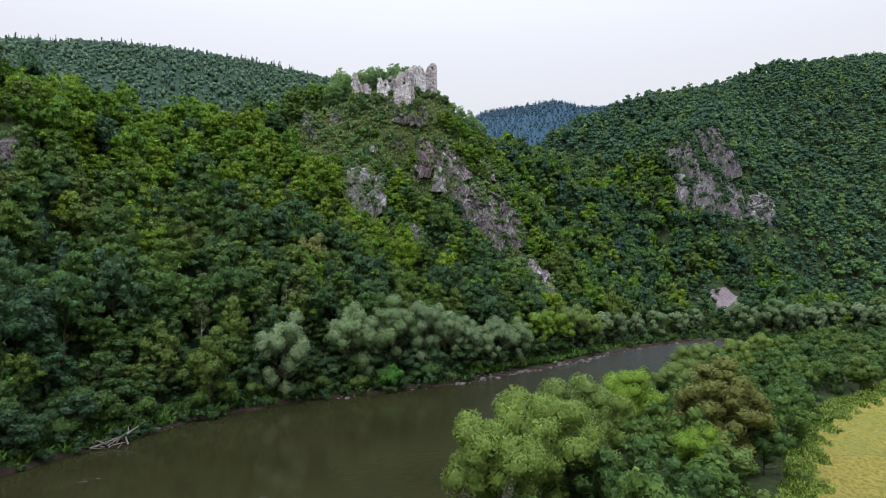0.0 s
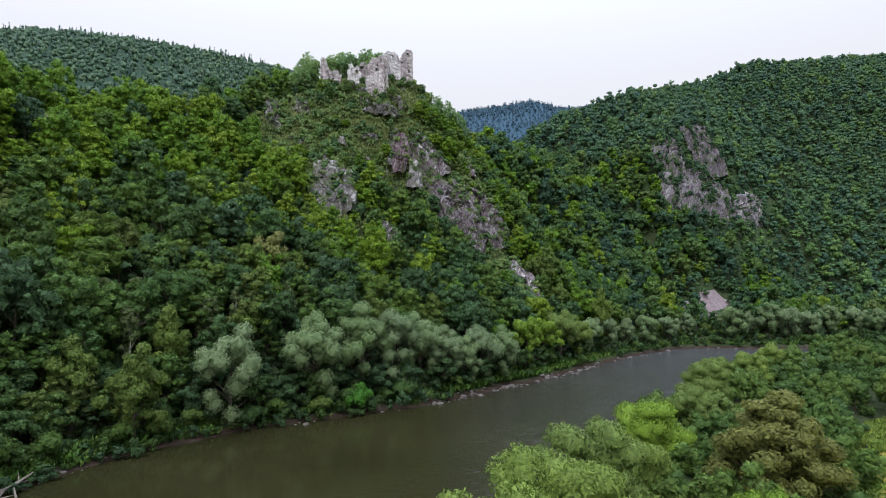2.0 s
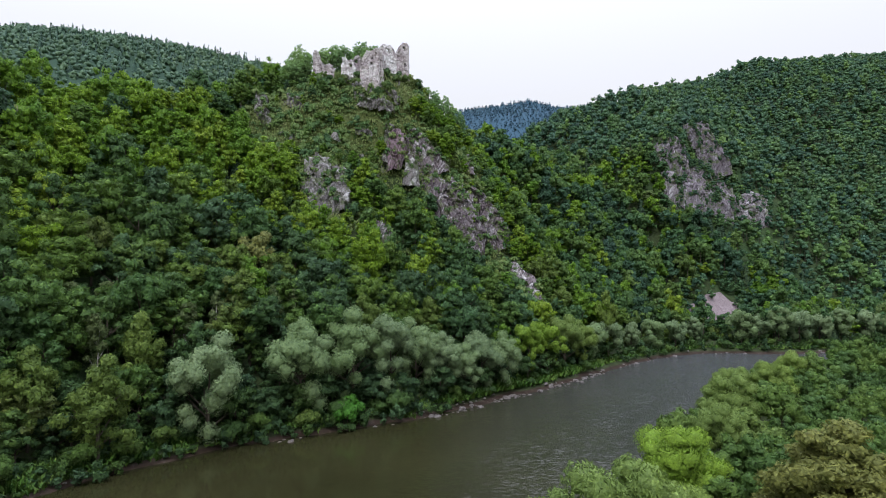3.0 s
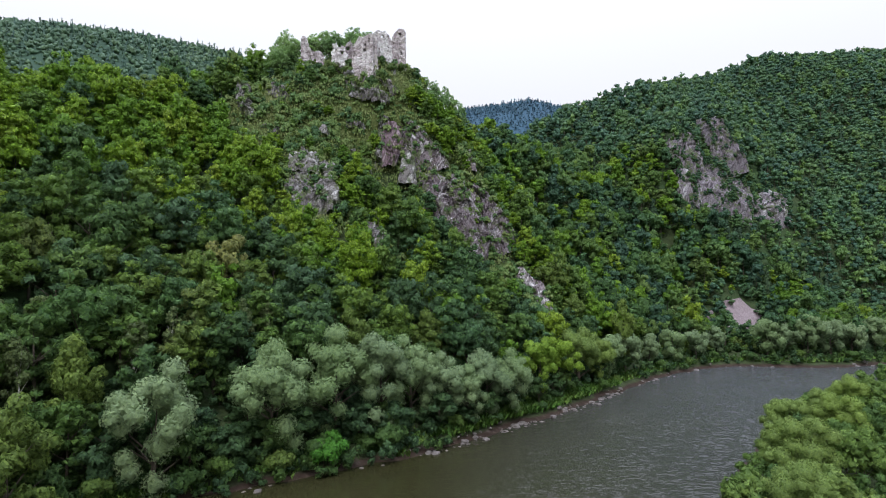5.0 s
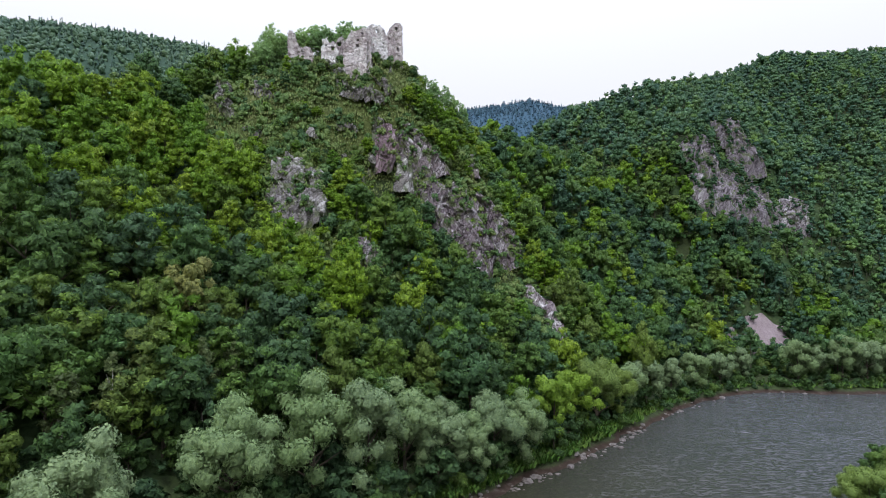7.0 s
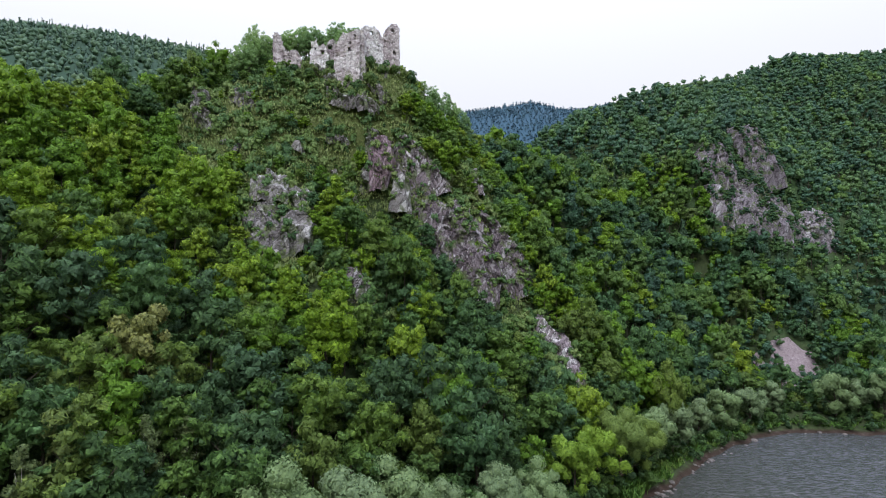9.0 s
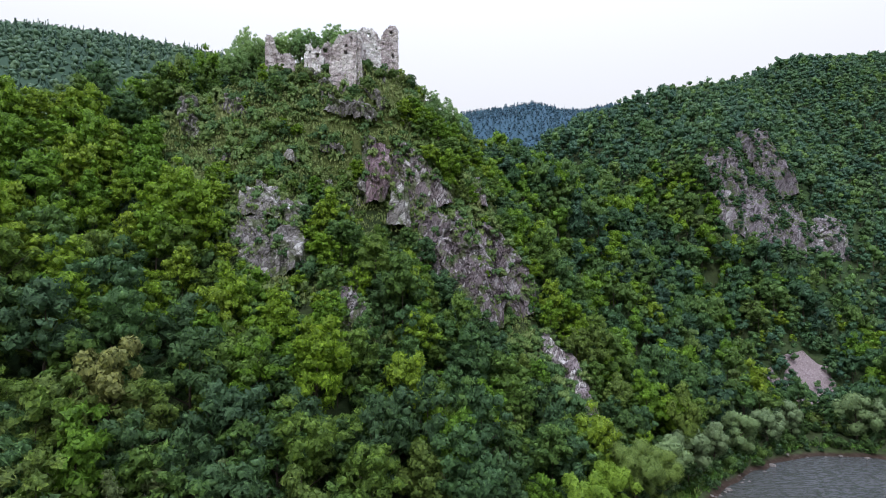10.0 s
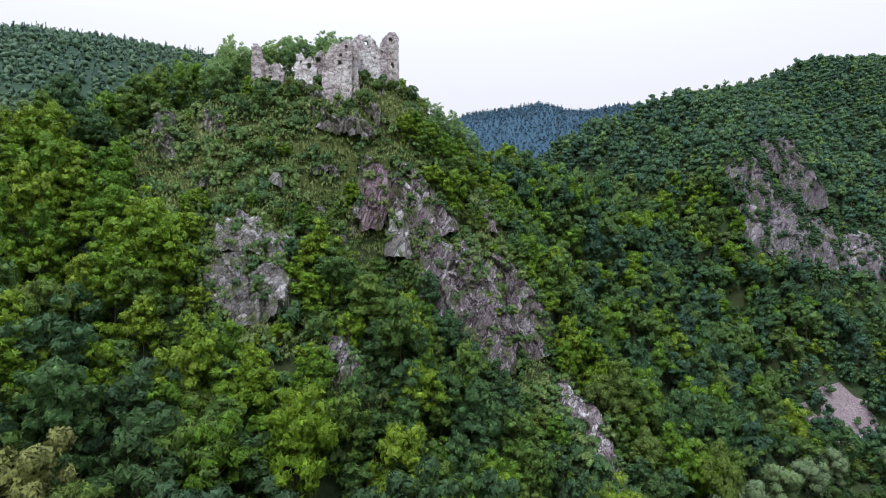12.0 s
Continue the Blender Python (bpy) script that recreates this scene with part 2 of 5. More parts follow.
def rock(name, pale, mid, dark, dip=(0.25, 1.05, 0.0)):
    """Tilted strata: pale quartz streaks, a middle tone and dark fissures that run down the dip."""
    n = Nodes(name, 0.9, 0.2)
    turned = n.node("ShaderNodeMapping", Vector=n.place())
    turned.inputs["Rotation"].default_value = dip
    bed = turned.outputs["Vector"]
    wavy = n.node("ShaderNodeVectorMath", Vector=bed)
    wavy.operation = "MULTIPLY_ADD"
    wavy.inputs[1].default_value = (0.22, 1.0, 0.9)
    warp = n.node("ShaderNodeTexNoise", Vector=bed, Scale=0.5, Detail=3.0)
    n.feed(wavy.inputs[2], warp.outputs["Color"])

    def panels(scale):
        cell = n.node("ShaderNodeTexVoronoi", Vector=wavy.outputs[0], Scale=scale)
        rim = n.node("ShaderNodeTexVoronoi", Vector=wavy.outputs[0], Scale=scale)
        rim.feature = "DISTANCE_TO_EDGE"
        return n.node("ShaderNodeSeparateXYZ", Vector=cell.outputs["Color"]).outputs["X"], rim.outputs["Distance"]

    block, joint = panels(0.6)
    chip, crack = panels(1.9)
    fine = n.noise(3.2, 8.0, 0.75)
    strata = n.noise(0.9, 6.0, 0.62, bed, (0.16, 1.0, 1.0))
    tone = n.math("ADD", n.math("MULTIPLY_ADD", block, 0.42, n.math("MULTIPLY", chip, 0.26)), n.math("MULTIPLY_ADD", strata, 0.9, -0.36))
    col = n.ramp(tone, (0.05, dark), (0.26, mid), (0.48, mid), (0.66, pale), (0.95, pale))
    col = n.mix(n.ramp(joint, (0.008, (0.85, 0.85, 0.85)), (0.045, (0, 0, 0))), col, dark)
    col = n.mix(n.ramp(crack, (0.010, (0.55, 0.55, 0.55)), (0.055, (0, 0, 0))), col, dark)
    col = n.mix(n.ramp(fine, (0.34, (0.6, 0.6, 0.6)), (0.45, (0, 0, 0))), col, dark)
    one = n.node("ShaderNodeObjectInfo").outputs["Random"]
    col = n.mix(1.0, col, n.ramp(one, (0, (0.72, 0.70, 0.72)), (0.6, (1, 1, 1)), (1, (1.2, 1.2, 1.2))), "MULTIPLY")
    col = n.mix(n.ramp(n.noise(0.35, 5.0), (0.52, (0, 0, 0)), (0.60, (0.75, 0.75, 0.75))), col, (0.11, 0.145, 0.055))
    n.bump(n.math("ADD", n.math("MULTIPLY", n.math("MINIMUM", crack, 0.12), 4.0), n.math("MULTIPLY_ADD", fine, 0.4, strata)), 0.8, 0.7)
    return n.colour(col)


def masonry():
    n = Nodes("ruined_limestone_masonry", 0.92, 0.2)
    v = n.place()
    stones = n.node("ShaderNodeTexVoronoi", Scale=2.1, Vector=v)
    edge = n.node("ShaderNodeTexVoronoi", Scale=2.1, Vector=v)
    edge.feature = "DISTANCE_TO_EDGE"
    joint = n.ramp(edge.outputs["Distance"], (0.0, (0.6, 0.6, 0.6)), (0.10, (1, 1, 1)))
    big, fine = n.noise(0.3, 6.0, 0.62), n.noise(3.0, 8.0, 0.7)
    blotch = n.noise(0.75, 6.0, 0.7)
    col = n.ramp(big, (0.34, (0.36, 0.315, 0.33)), (0.47, (0.53, 0.485, 0.50)), (0.58, (0.74, 0.73, 0.735)), (0.72, (0.52, 0.47, 0.488)))
    col = n.mix(0.4, col, n.mix(1.0, col, n.ramp(stones.outputs["Color"], (0.2, (0.55, 0.52, 0.5)), (0.8, (1.3, 1.25, 1.2))), "MULTIPLY"))
    col = n.mix(n.ramp(blotch, (0.54, (0, 0, 0)), (0.64, (0.8, 0.8, 0.8))), col, (0.72, 0.70, 0.69))
    col = n.mix(n.ramp(blotch, (0.36, (0.85, 0.85, 0.85)), (0.46, (0, 0, 0))), col, (0.15, 0.125, 0.12))
    col = n.mix(n.math("MULTIPLY", n.math("SUBTRACT", 1.0, joint), 0.35), col, (0.18, 0.155, 0.15))
    col = n.mix(n.ramp(fine, (0.36, (0.7, 0.7, 0.7)), (0.48, (0, 0, 0))), col, (0.17, 0.145, 0.14))
    streak = n.noise(0.5, 6.0, 0.7, stretch=(1.4, 1.4, 0.25))
    col = n.mix(n.ramp(streak, (0.55, (0, 0, 0)), (0.75, (0.7, 0.7, 0.7))), col, (0.16, 0.145, 0.13))
    wall = n.node("ShaderNodeObjectInfo").outputs["Random"]
    col = n.mix(1.0, col, n.ramp(wall, (0, (0.84, 0.80, 0.81)), (0.5, (1, 0.98, 0.98)), (1, (1.12, 1.14, 1.14))), "MULTIPLY")
    n.bump(n.math("ADD", joint, fine), 0.9, 0.25)
    return n.colour(col)


def river_water():
    n = Nodes("murky_river_water", 0.1, 0.5)
    n.shader.inputs["IOR"].default_value = 1.333
    silt = n.noise(0.035, 5.0, 0.6, stretch=(1.0, 1.6, 1.0))
    # towards the bend the sky's grey reflection is painted into the water colour
    sky_sheen = n.math("MULTIPLY_ADD", n.node("ShaderNodeSeparateXYZ", Vector=n.place()).outputs["X"], 0.011, 0.0, clamp=True)
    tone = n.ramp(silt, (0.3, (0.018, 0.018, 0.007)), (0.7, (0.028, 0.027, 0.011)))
    tone = n.mix(sky_sheen, tone, (0.058, 0.063, 0.064))
    along = n.node("ShaderNodeSeparateXYZ", Vector=n.place()).outputs["X"]
    run = n.math("MULTIPLY_ADD", along, 0.011, 0.24, clamp=True)
    patches = n.math("MULTIPLY_ADD", n.noise(0.05, 3.0, 0.55), 1.6, 0.2)
    lively = n.math("MULTIPLY", run, patches)

    def slopes(scale, stretch, detail):
        m = n.node("ShaderNodeMapping", Vector=n.place())
        m.inputs["Scale"].default_value = stretch
        t = n.node("ShaderNodeTexNoise", Vector=m.outputs["Vector"], Scale=scale, Detail=detail, Roughness=0.7)
        v = n.node("ShaderNodeVectorMath")
        v.operation = "SUBTRACT"
        n.feed(v.inputs[0], t.outputs["Color"])
        v.inputs[1].default_value = (0.5, 0.5, 0.5)
        return v.outputs[0]

    both = n.node("ShaderNodeVectorMath")
    both.operation = "ADD"
    n.feed(both.inputs[0], slopes(4.6, (0.5, 1.3, 1.0), 3.0))
    n.feed(both.inputs[1], slopes(1.6, (0.4, 1.2, 1.0), 2.0))
    scaled = n.node("ShaderNodeVectorMath")
    scaled.operation = "SCALE"
    n.feed(scaled.inputs["Scale"], n.math("MULTIPLY", lively, 1.25))
    n.feed(scaled.inputs[0], both.outputs[0])
    flat = n.node("ShaderNodeVectorMath")
    flat.operation = "MULTIPLY_ADD"
    n.feed(flat.inputs[0], scaled.outputs[0])
    flat.inputs[1].default_value, flat.inputs[2].default_value = (1, 1, 0), (0, 0, 1)
    upright = n.node("ShaderNodeVectorMath")
    upright.operation = "NORMALIZE"
    n.feed(upright.inputs[0], flat.outputs[0])
    n.feed(n.shader.inputs["Normal"], upright.outputs[0])
    streak = n.noise(0.5, 7.0, 0.75, stretch=(0.6, 1.5, 1.0))
    shoal = n.noise(0.035, 2.0, 0.5)
    foam = n.math("MULTIPLY", n.ramp(streak, (0.66, (0, 0, 0)), (0.72, (0.8, 0.8, 0.8))), n.math("MULTIPLY", n.math("MULTIPLY_ADD", along, 0.03, -2.0, clamp=True), n.ramp(shoal, (0.46, (0, 0, 0)), (0.54, (1, 1, 1)))))
    for spot, size in (((-47.0, 74.0, 0.0), 2.6), ((-22.0, 68.0, 0.0), 2.2), ((74.0, 182.0, 0.0), 2.5)):
        away = n.node("ShaderNodeVectorMath")
        away.operation = "DISTANCE"
        n.feed(away.inputs[0], n.place())
        away.inputs[1].default_value = spot
        close = n.math("SUBTRACT", 1.0, n.math("DIVIDE", away.outputs["Value"], size), clamp=True)
        foam = n.math("MAXIMUM", foam, n.math("MULTIPLY", close, n.ramp(streak, (0.56, (0, 0, 0)), (0.68, (0.7, 0.7, 0.7)))))
    return n.colour(n.mix(foam, tone, (0.62, 0.64, 0.65)))


def plain(name, stops, scale, roughness=0.9, relief=0.3):
    n = Nodes(name, roughness, 0.2)
    g = n.noise(scale, 7.0, 0.66)
    n.bump(n.noise(scale * 4, 6.0), 0.6, relief)
    return n.colour(n.ramp(g, *stops))


BARK, FLOOR, WATER, MASONRY = bark(), forest_floor(), river_water(), masonry()
CLIFF = rock("purple_grey_cliff_rock", (0.50, 0.48, 0.486), (0.232, 0.194, 0.207), (0.040, 0.032, 0.037))
FAR_ROCK = rock("far_purple_grey_rock", (0.43, 0.415, 0.43), (0.265, 0.236, 0.258), (0.070, 0.060, 0.070))
PURPLE = rock("purple_slate_rock", (0.42, 0.345, 0.375), (0.250, 0.178, 0.208), (0.070, 0.048, 0.058), (0.2, 1.35, 0.0))
GREY_ROCK = rock("pale_grey_rock", (0.54, 0.53, 0.52), (0.275, 0.258, 0.252), (0.085, 0.078, 0.074), (0.1, 0.7, 0.3))
SCREE = plain("scree_gravel", [(0.34, (0.10, 0.075, 0.078)), (0.46, (0.20, 0.158, 0.163)), (0.56, (0.26, 0.212, 0.216)), (0.68, (0.42, 0.37, 0.36))], 2.4)
PALE_BARK = plain("birch_bark", [(0.35, (0.16, 0.15, 0.13)), (0.5, (0.42, 0.40, 0.36)), (0.7, (0.55, 0.53, 0.49))], 3.0, 0.8, 0.02)
STONE = plain("river_stone", [(0.3, (0.065, 0.055, 0.050)), (0.55, (0.14, 0.125, 0.115)), (0.8, (0.27, 0.25, 0.235))], 1.5, 0.8, 0.05)
DRIFT = plain("bleached_driftwood", [(0.3, (0.10, 0.085, 0.07)), (0.6, (0.21, 0.185, 0.16)), (0.8, (0.34, 0.31, 0.27))], 2.0, 0.85, 0.03)


# ---- the lie of the land ----
FAR_BANK = [(-200, -60), (-120, 20), (-85, 52), (-61, 77), (-49, 104.5), (-35, 118), (-12, 132), (2, 139.5), (12, 148), (36, 170), (64, 199), (80, 213), (92, 220.5),
            (104, 225), (122, 221), (140, 221), (155, 224), (190, 228), (260, 222), (400, 190), (900, 150)]
NEAR_BANK = [(900, 60), (400, 115), (260, 165), (190, 182), (150, 187), (115, 178), (90, 161), (66, 143), (48, 124), (28, 96), (13, 72), (2, 55), (-15, 32), (-40, 5), (-80, -45), (-150, -140)]
RIVER = np.array(FAR_BANK + NEAR_BANK, float)
# most points are placed from pixel positions to fit the camera's view
SLOPE_POINTS = {
    "foot": [(-66, 100, 9), (-56, 114, 9), (-36, 150, 21), (-20, 150, 14), (4, 160, 10), (-2, 176, 19), (19, 188, 18), (38, 196, 15), (58, 201, 8), (79, 238, 9), (110, 240, 6), (127, 248, 3.5), (150, 244, 5), (182, 276, 8), (230, 275, 8)],
    "mid": [(-79, 126, 28), (-70, 138, 27), (-60, 141, 24), (-49, 153, 27), (-27, 167, 24), (-11, 188, 33), (17, 210, 27), (36, 218, 31), (51, 229, 23), (70, 262, 37), (111, 287, 32), (150, 287, 31), (213, 297, 29)],
    "upper": [(-94, 140, 48), (-73, 166, 45), (-63, 186, 52), (-38, 184, 43), (-25, 191, 46), (-20, 198, 57), (42, 267, 53), (51, 278, 67), (100, 305, 64), (142, 327, 90), (183, 319, 63), (251, 345, 71)],
    "castle_rock": [(-18, 228, 101), (-27, 229.5, 102), (-36, 229, 102), (-8, 236, 104.5), (-18, 224, 94)],
    "knoll": [(-56, 204, 66), (-42, 213, 76), (-10, 224, 70), (-53, 217, 83), (-30, 222, 88), (-40, 233, 101), (-20, 231, 101), (-5, 240, 106), (-22, 245, 106), (8, 246, 91), (16, 262, 82), (31, 286, 83)],
    "crest": [(-70, 250, 97), (-73, 216, 82), (-90, 202, 78), (-102, 178, 72), (-116, 166, 74), (-145, 150, 84), (-200, 140, 110), (-280, 120, 130), (-15, 275, 98), (10, 310, 97), (48, 335, 88)],
    "behind": [(-100, 260, 66), (-150, 230, 66), (-90, 330, 60), (-220, 300, 80), (-300, 430, 140), (20, 420, 90), (60, 500, 80), (150, 700, 120), (-60, 600, 150)],
    "right": [(79, 367, 92), (83, 402, 126), (138, 419, 152), (179, 446, 166), (213, 468, 176), (244, 483, 186), (303, 511, 214), (400, 600, 246), (574, 739, 309), (255, 392, 108), (316, 421, 135), (420, 420, 160), (520, 380, 150), (400, 290, 60), (650, 300, 90)],
    "left_range": [(-295, 569, 252), (-608, 740, 316), (-517, 745, 333), (-456, 750, 339), (-357, 750, 324), (-265, 750, 315), (-166, 750, 293), (-74, 760, 257), (40, 850, 200), (-450, 450, 210), (-900, 700, 400), (-400, 1000, 300)],
    "far_range": [(-100, 1500, 400), (110, 1500, 468), (300, 1520, 502), (385, 1530, 476), (500, 1500, 494), (640, 1500, 480), (900, 1400, 420), (300, 1050, 200), (-900, 1500, 400), (1500, 1000, 330), (2600, 2600, 600), (-2600, 2600, 600), (0, 2800, 500)],
    "plain": [(40, 62, 3), (80, 100, 3), (150, 140, 3), (300, 60, 3), (60, 0, 3), (100, -150, 4), (-10, -60, 3), (500, 0, 5), (300, -500, 10), (-300, -500, 60), (-250, -80, 60), (-150, 40, 45), (-100, 80, 26), (-85, 98, 19), (-2600, -2600, 300), (2600, -2600, 200), (-1500, 200, 300), (1500, 0, 100)],
}
# ---- rock lines, placed to fit the camera's view, that shape the slopes ----
SPINES = {
    "rib": ([(18.3, 214.6, 35), (17.5, 215.2, 46), (10.6, 216.5, 56), (6.0, 218.0, 64), (-0.5, 220.3, 71), (-5.5, 222.0, 78.5)], [4.4, 9, 7.4, 5.6, 4.8, 3.4]),
    "purple_slab": ([(-9.6, 220.1, 67.0), (-8.0, 222.9, 79.0)], [4.0, 3.2]),
    "white_slab": ([(-3.5, 218.1, 61.5), (-1.6, 220.2, 69.0)], [2.4, 2.2]),
    "east_knob": ([(16.5, 234.1, 74.5), (14.9, 237.0, 80)], [1.8, 1.6]),
    "rib_wing": ([(25.5, 216.9, 40), (21.5, 219.5, 50), (15.4, 221.3, 58)], [5, 5, 3]),
    "west_face": ([(-27.5, 194.5, 50), (-29.1, 196.2, 57.6), (-31.8, 200.9, 65)], [7.5, 8, 5]),
    "shoulder": ([(-50.1, 213.6, 79.8), (-54.5, 216.3, 88.5)], [4, 4]),
    "shoulder_top": ([(-41.7, 215.0, 87), (-44.7, 217.9, 92)], [3.5, 3]),
    "castle_foot": ([(-20.8, 224.4, 92), (-10.6, 222.4, 88)], [3, 3.5]),
    "tower_foot": ([(-25.9, 229.0, 102.5), (-22.4, 227.3, 95)], [3, 2.5]),
    "tower_foot_east": ([(-4.3, 226.2, 89), (-5.9, 229.9, 96)], [2.5, 2]),
    "knoll_ledge": ([(-13.5, 219.5, 72), (-14.5, 221.0, 78)], [2.6, 2.2]),
    "knoll_step": ([(-12.5, 223.8, 88), (-17.5, 224.8, 92.5), (-22.0, 225.0, 92)], [2.2, 3.0, 2.0]),
    "west_step": ([(-38.0, 214.0, 80), (-42.5, 214.8, 83)], [2.0, 2.4]),
    "east_step": ([(-1.0, 229.0, 88), (1.0, 233.0, 92)], [2.0, 1.8]),
    "low_rib": ([(38.5, 202.7, 18.7), (35.0, 205.5, 25), (29.8, 209.2, 32)], [3.8, 4.6, 3]),
    "west_crag": ([(-107.9, 131.9, 62), (-104.0, 127.5, 52)], [3.6, 4.0]),
    "lone": ([(-10.3, 187.2, 39), (-12.0, 190.2, 44.5)], [1.9, 1.2]),
    "far_rib": ([(135.9, 322.7, 102), (138.2, 320.3, 88), (147.3, 316.8, 75), (159.1, 311.0, 65)], [8, 12, 16, 9]),
    "far_tooth": ([(157.8, 331.5, 112), (163.5, 327.0, 93.5)], [7, 9]),
    "far_slab": ([(178.7, 315.4, 70), (166.9, 311.1, 59)], [7, 7]),
}
# ---- rocks: where they break through, no trees stand ----
ROCKS = {
    "rib": ([(9.3, 219.5, 65.5), (7.5, 215.3, 58.9), (8.6, 212.9, 53.1), (12.9, 212.9, 47.6), (16.1, 212.5, 42.1), (18.0, 210.6, 36.3)], [4.5, 6.5, 7.3, 7.0, 6.0, 3.1]),
    "rib_wing": ([(14.9, 220.7, 60.6), (19.3, 220.2, 54.8), (22.8, 219.2, 49.0), (25.6, 217.9, 43.9), (27.6, 216.0, 39.5)], [2.9, 4.2, 5.8, 5.2, 3.2]),
    "rib_spine": ([(-5.1, 223.4, 81.9), (-0.5, 222.8, 76.7), (2.7, 221.1, 71.6), (7.3, 219.5, 66.1)], [2.1, 3.1, 3.3, 3.7]),
    "spine_shoulder": ([(4.5, 220.7, 71.9), (9.6, 222.4, 69.9)], [1.9, 2.1]),
    "white_slab": ([(-2.7, 219.2, 71.0), (-3.2, 215.5, 61.8)], [1.7, 2.6]),
    "purple_slab": ([(-7.8, 222.0, 82.5), (-8.6, 219.7, 75.1), (-9.4, 217.4, 67.5)], [2.0, 3.2, 2.2]),
    "pale_streak": ([(-12.5, 219.7, 74.3), (-12.6, 217.1, 65.8)], [0.9, 1.1]),
    "pale_rib": ([(-10.7, 222.7, 84.4), (-11.7, 220.6, 77.3)], [1.4, 1.2]),
    "east_knob": ([(17.0, 234.1, 75.2), (18.3, 227.3, 67.6)], [1.3, 1.7]),
    "lone": ([(-13.3, 191.8, 46.0), (-11.3, 189.5, 42.6), (-9.9, 186.6, 39.2)], [1.3, 2.1, 2.4]),
    "west_face_top": ([(-33.1, 203.5, 68.3), (-32.4, 197.8, 61.9)], [3.2, 3.7]),
    "west_face": ([(-34.4, 196.1, 60.2), (-31.0, 193.8, 54.8), (-27.6, 191.4, 49.6)], [3.2, 4.2, 3.1]),
    "west_face_east": ([(-27.0, 197.5, 58.0), (-23.4, 193.4, 50.4)], [3.6, 3.6]),
    "west_face_step": ([(-27.8, 203.5, 64.9), (-24.8, 199.5, 58.8)], [2.7, 3.1]),
    "knoll_ledge": ([(-23.6, 218.5, 80.2), (-16.9, 220.9, 80.1)], [0.8, 0.9]),
    "knoll_spot": ([(-17.4, 214.4, 64.3), (-14.0, 216.1, 63.5)], [1.0, 1.0]),
    "knoll_step": ([(-23.4, 224.3, 93.4), (-17.9, 224.9, 92.7), (-12.4, 224.7, 91.5), (-9.1, 224.9, 90.3)], [1.1, 1.6, 1.6, 1.1]),
    "castle_ledge": ([(-29.2, 229.8, 103.0), (-23.4, 230.1, 102.7)], [0.8, 1.1]),
    "castle_foot": ([(-23.8, 228.7, 101.0), (-22.4, 225.3, 95.1)], [1.4, 1.6]),
    "tower_foot_east": ([(-11.9, 228.2, 99.0), (-7.2, 227.1, 93.7)], [1.1, 1.4]),
    "corner_foot": ([(-8.8, 236.0, 106.7), (-9.0, 233.2, 102.5)], [1.4, 1.2]),
    "shoulder_top": ([(-48.2, 219.5, 93.0), (-40.7, 216.8, 89.2)], [1.3, 1.7]),
    "shoulder": ([(-56.1, 219.9, 94.0), (-56.0, 217.5, 88.3), (-51.0, 212.8, 80.5)], [1.9, 1.8, 1.6]),
    "shoulder_spot": ([(-42.7, 209.7, 76.8), (-42.9, 208.1, 74.2)], [0.5, 0.6]),
    "low_rib": ([(31.3, 212.7, 34.2), (31.6, 206.6, 30.0), (35.0, 206.3, 27.0), (36.1, 203.9, 23.8), (38.0, 200.8, 20.0), (39.2, 199.1, 17.7)], [1.6, 2.4, 3.2, 3.1, 1.9, 1.5]),
    "far_rib": ([(142.5, 328.7, 106.5), (137.4, 320.4, 96.2), (138.1, 315.7, 85.5)], [4.0, 7.5, 6.2]),
    "far_face": ([(152.3, 320.5, 87.3), (147.5, 315.3, 77.7), (143.1, 306.8, 65.5)], [4.5, 9.3, 11.9]),
    "far_lobe": ([(161.6, 320.1, 80.0), (161.4, 314.0, 70.6), (157.5, 307.2, 62.7)], [3.8, 6.8, 4.8]),
    "far_nub": ([(132.1, 313.6, 83.7), (129.5, 307.7, 72.8)], [2.5, 3.7]),
    "far_tooth": ([(157.6, 333.8, 116.9), (159.9, 330.1, 106.6), (162.7, 327.1, 97.8), (166.1, 324.3, 88.7)], [5.4, 6.1, 7.3, 6.5]),
    "far_slab": ([(182.4, 314.4, 72.7), (176.9, 311.2, 65.8), (167.3, 309.6, 60.5)], [3.7, 6.6, 4.9]),
    "spine_fill": ([(-6.2, 224.3, 79.0), (-2.0, 221.6, 71.5), (2.0, 218.6, 62.5)], [2.2, 3.4, 3.0]),
    "west_crag": ([(-107.9, 131.9, 62.0), (-104.0, 127.5, 52.0)], [3.6, 4.0]),
    "knoll_tooth": ([(-30.5, 213.5, 77.5), (-27.5, 214.0, 75.5)], [0.8, 0.7]),
    "knoll_rib": ([(-20.5, 217.5, 71.5), (-20.0, 216.0, 67.5)], [0.7, 0.8]),
    "shoulder_low": ([(-47.5, 212.0, 78.5), (-46.0, 210.5, 75.0)], [0.9, 0.7]),
    "castle_step": ([(-3.5, 230.2, 92.0), (-1.0, 229.0, 88.5)], [0.9, 1.1]),
}
SCREES = {
    "scree": ([(131.5, 271.5, 21), (131.8, 265.0, 14), (129.0, 257.0, 6)], [3.4, 9.0, 7.0]),
    "side_scree": ([(118.5, 266.5, 16), (121.0, 259.0, 8)], [1.8, 2.6]),
    "far_scree": ([(208.8, 350.6, 93), (214.5, 346.0, 82)], [2.5, 4]),
}
SCREE_SLOPES = {
    "scree": [(131.0, 272.0, 21.5), (131.5, 266.0, 15.0), (131.0, 260.0, 8.5)],
    "far_scree": [(208.8, 350.6, 93), (214.5, 346.0, 82)],
}
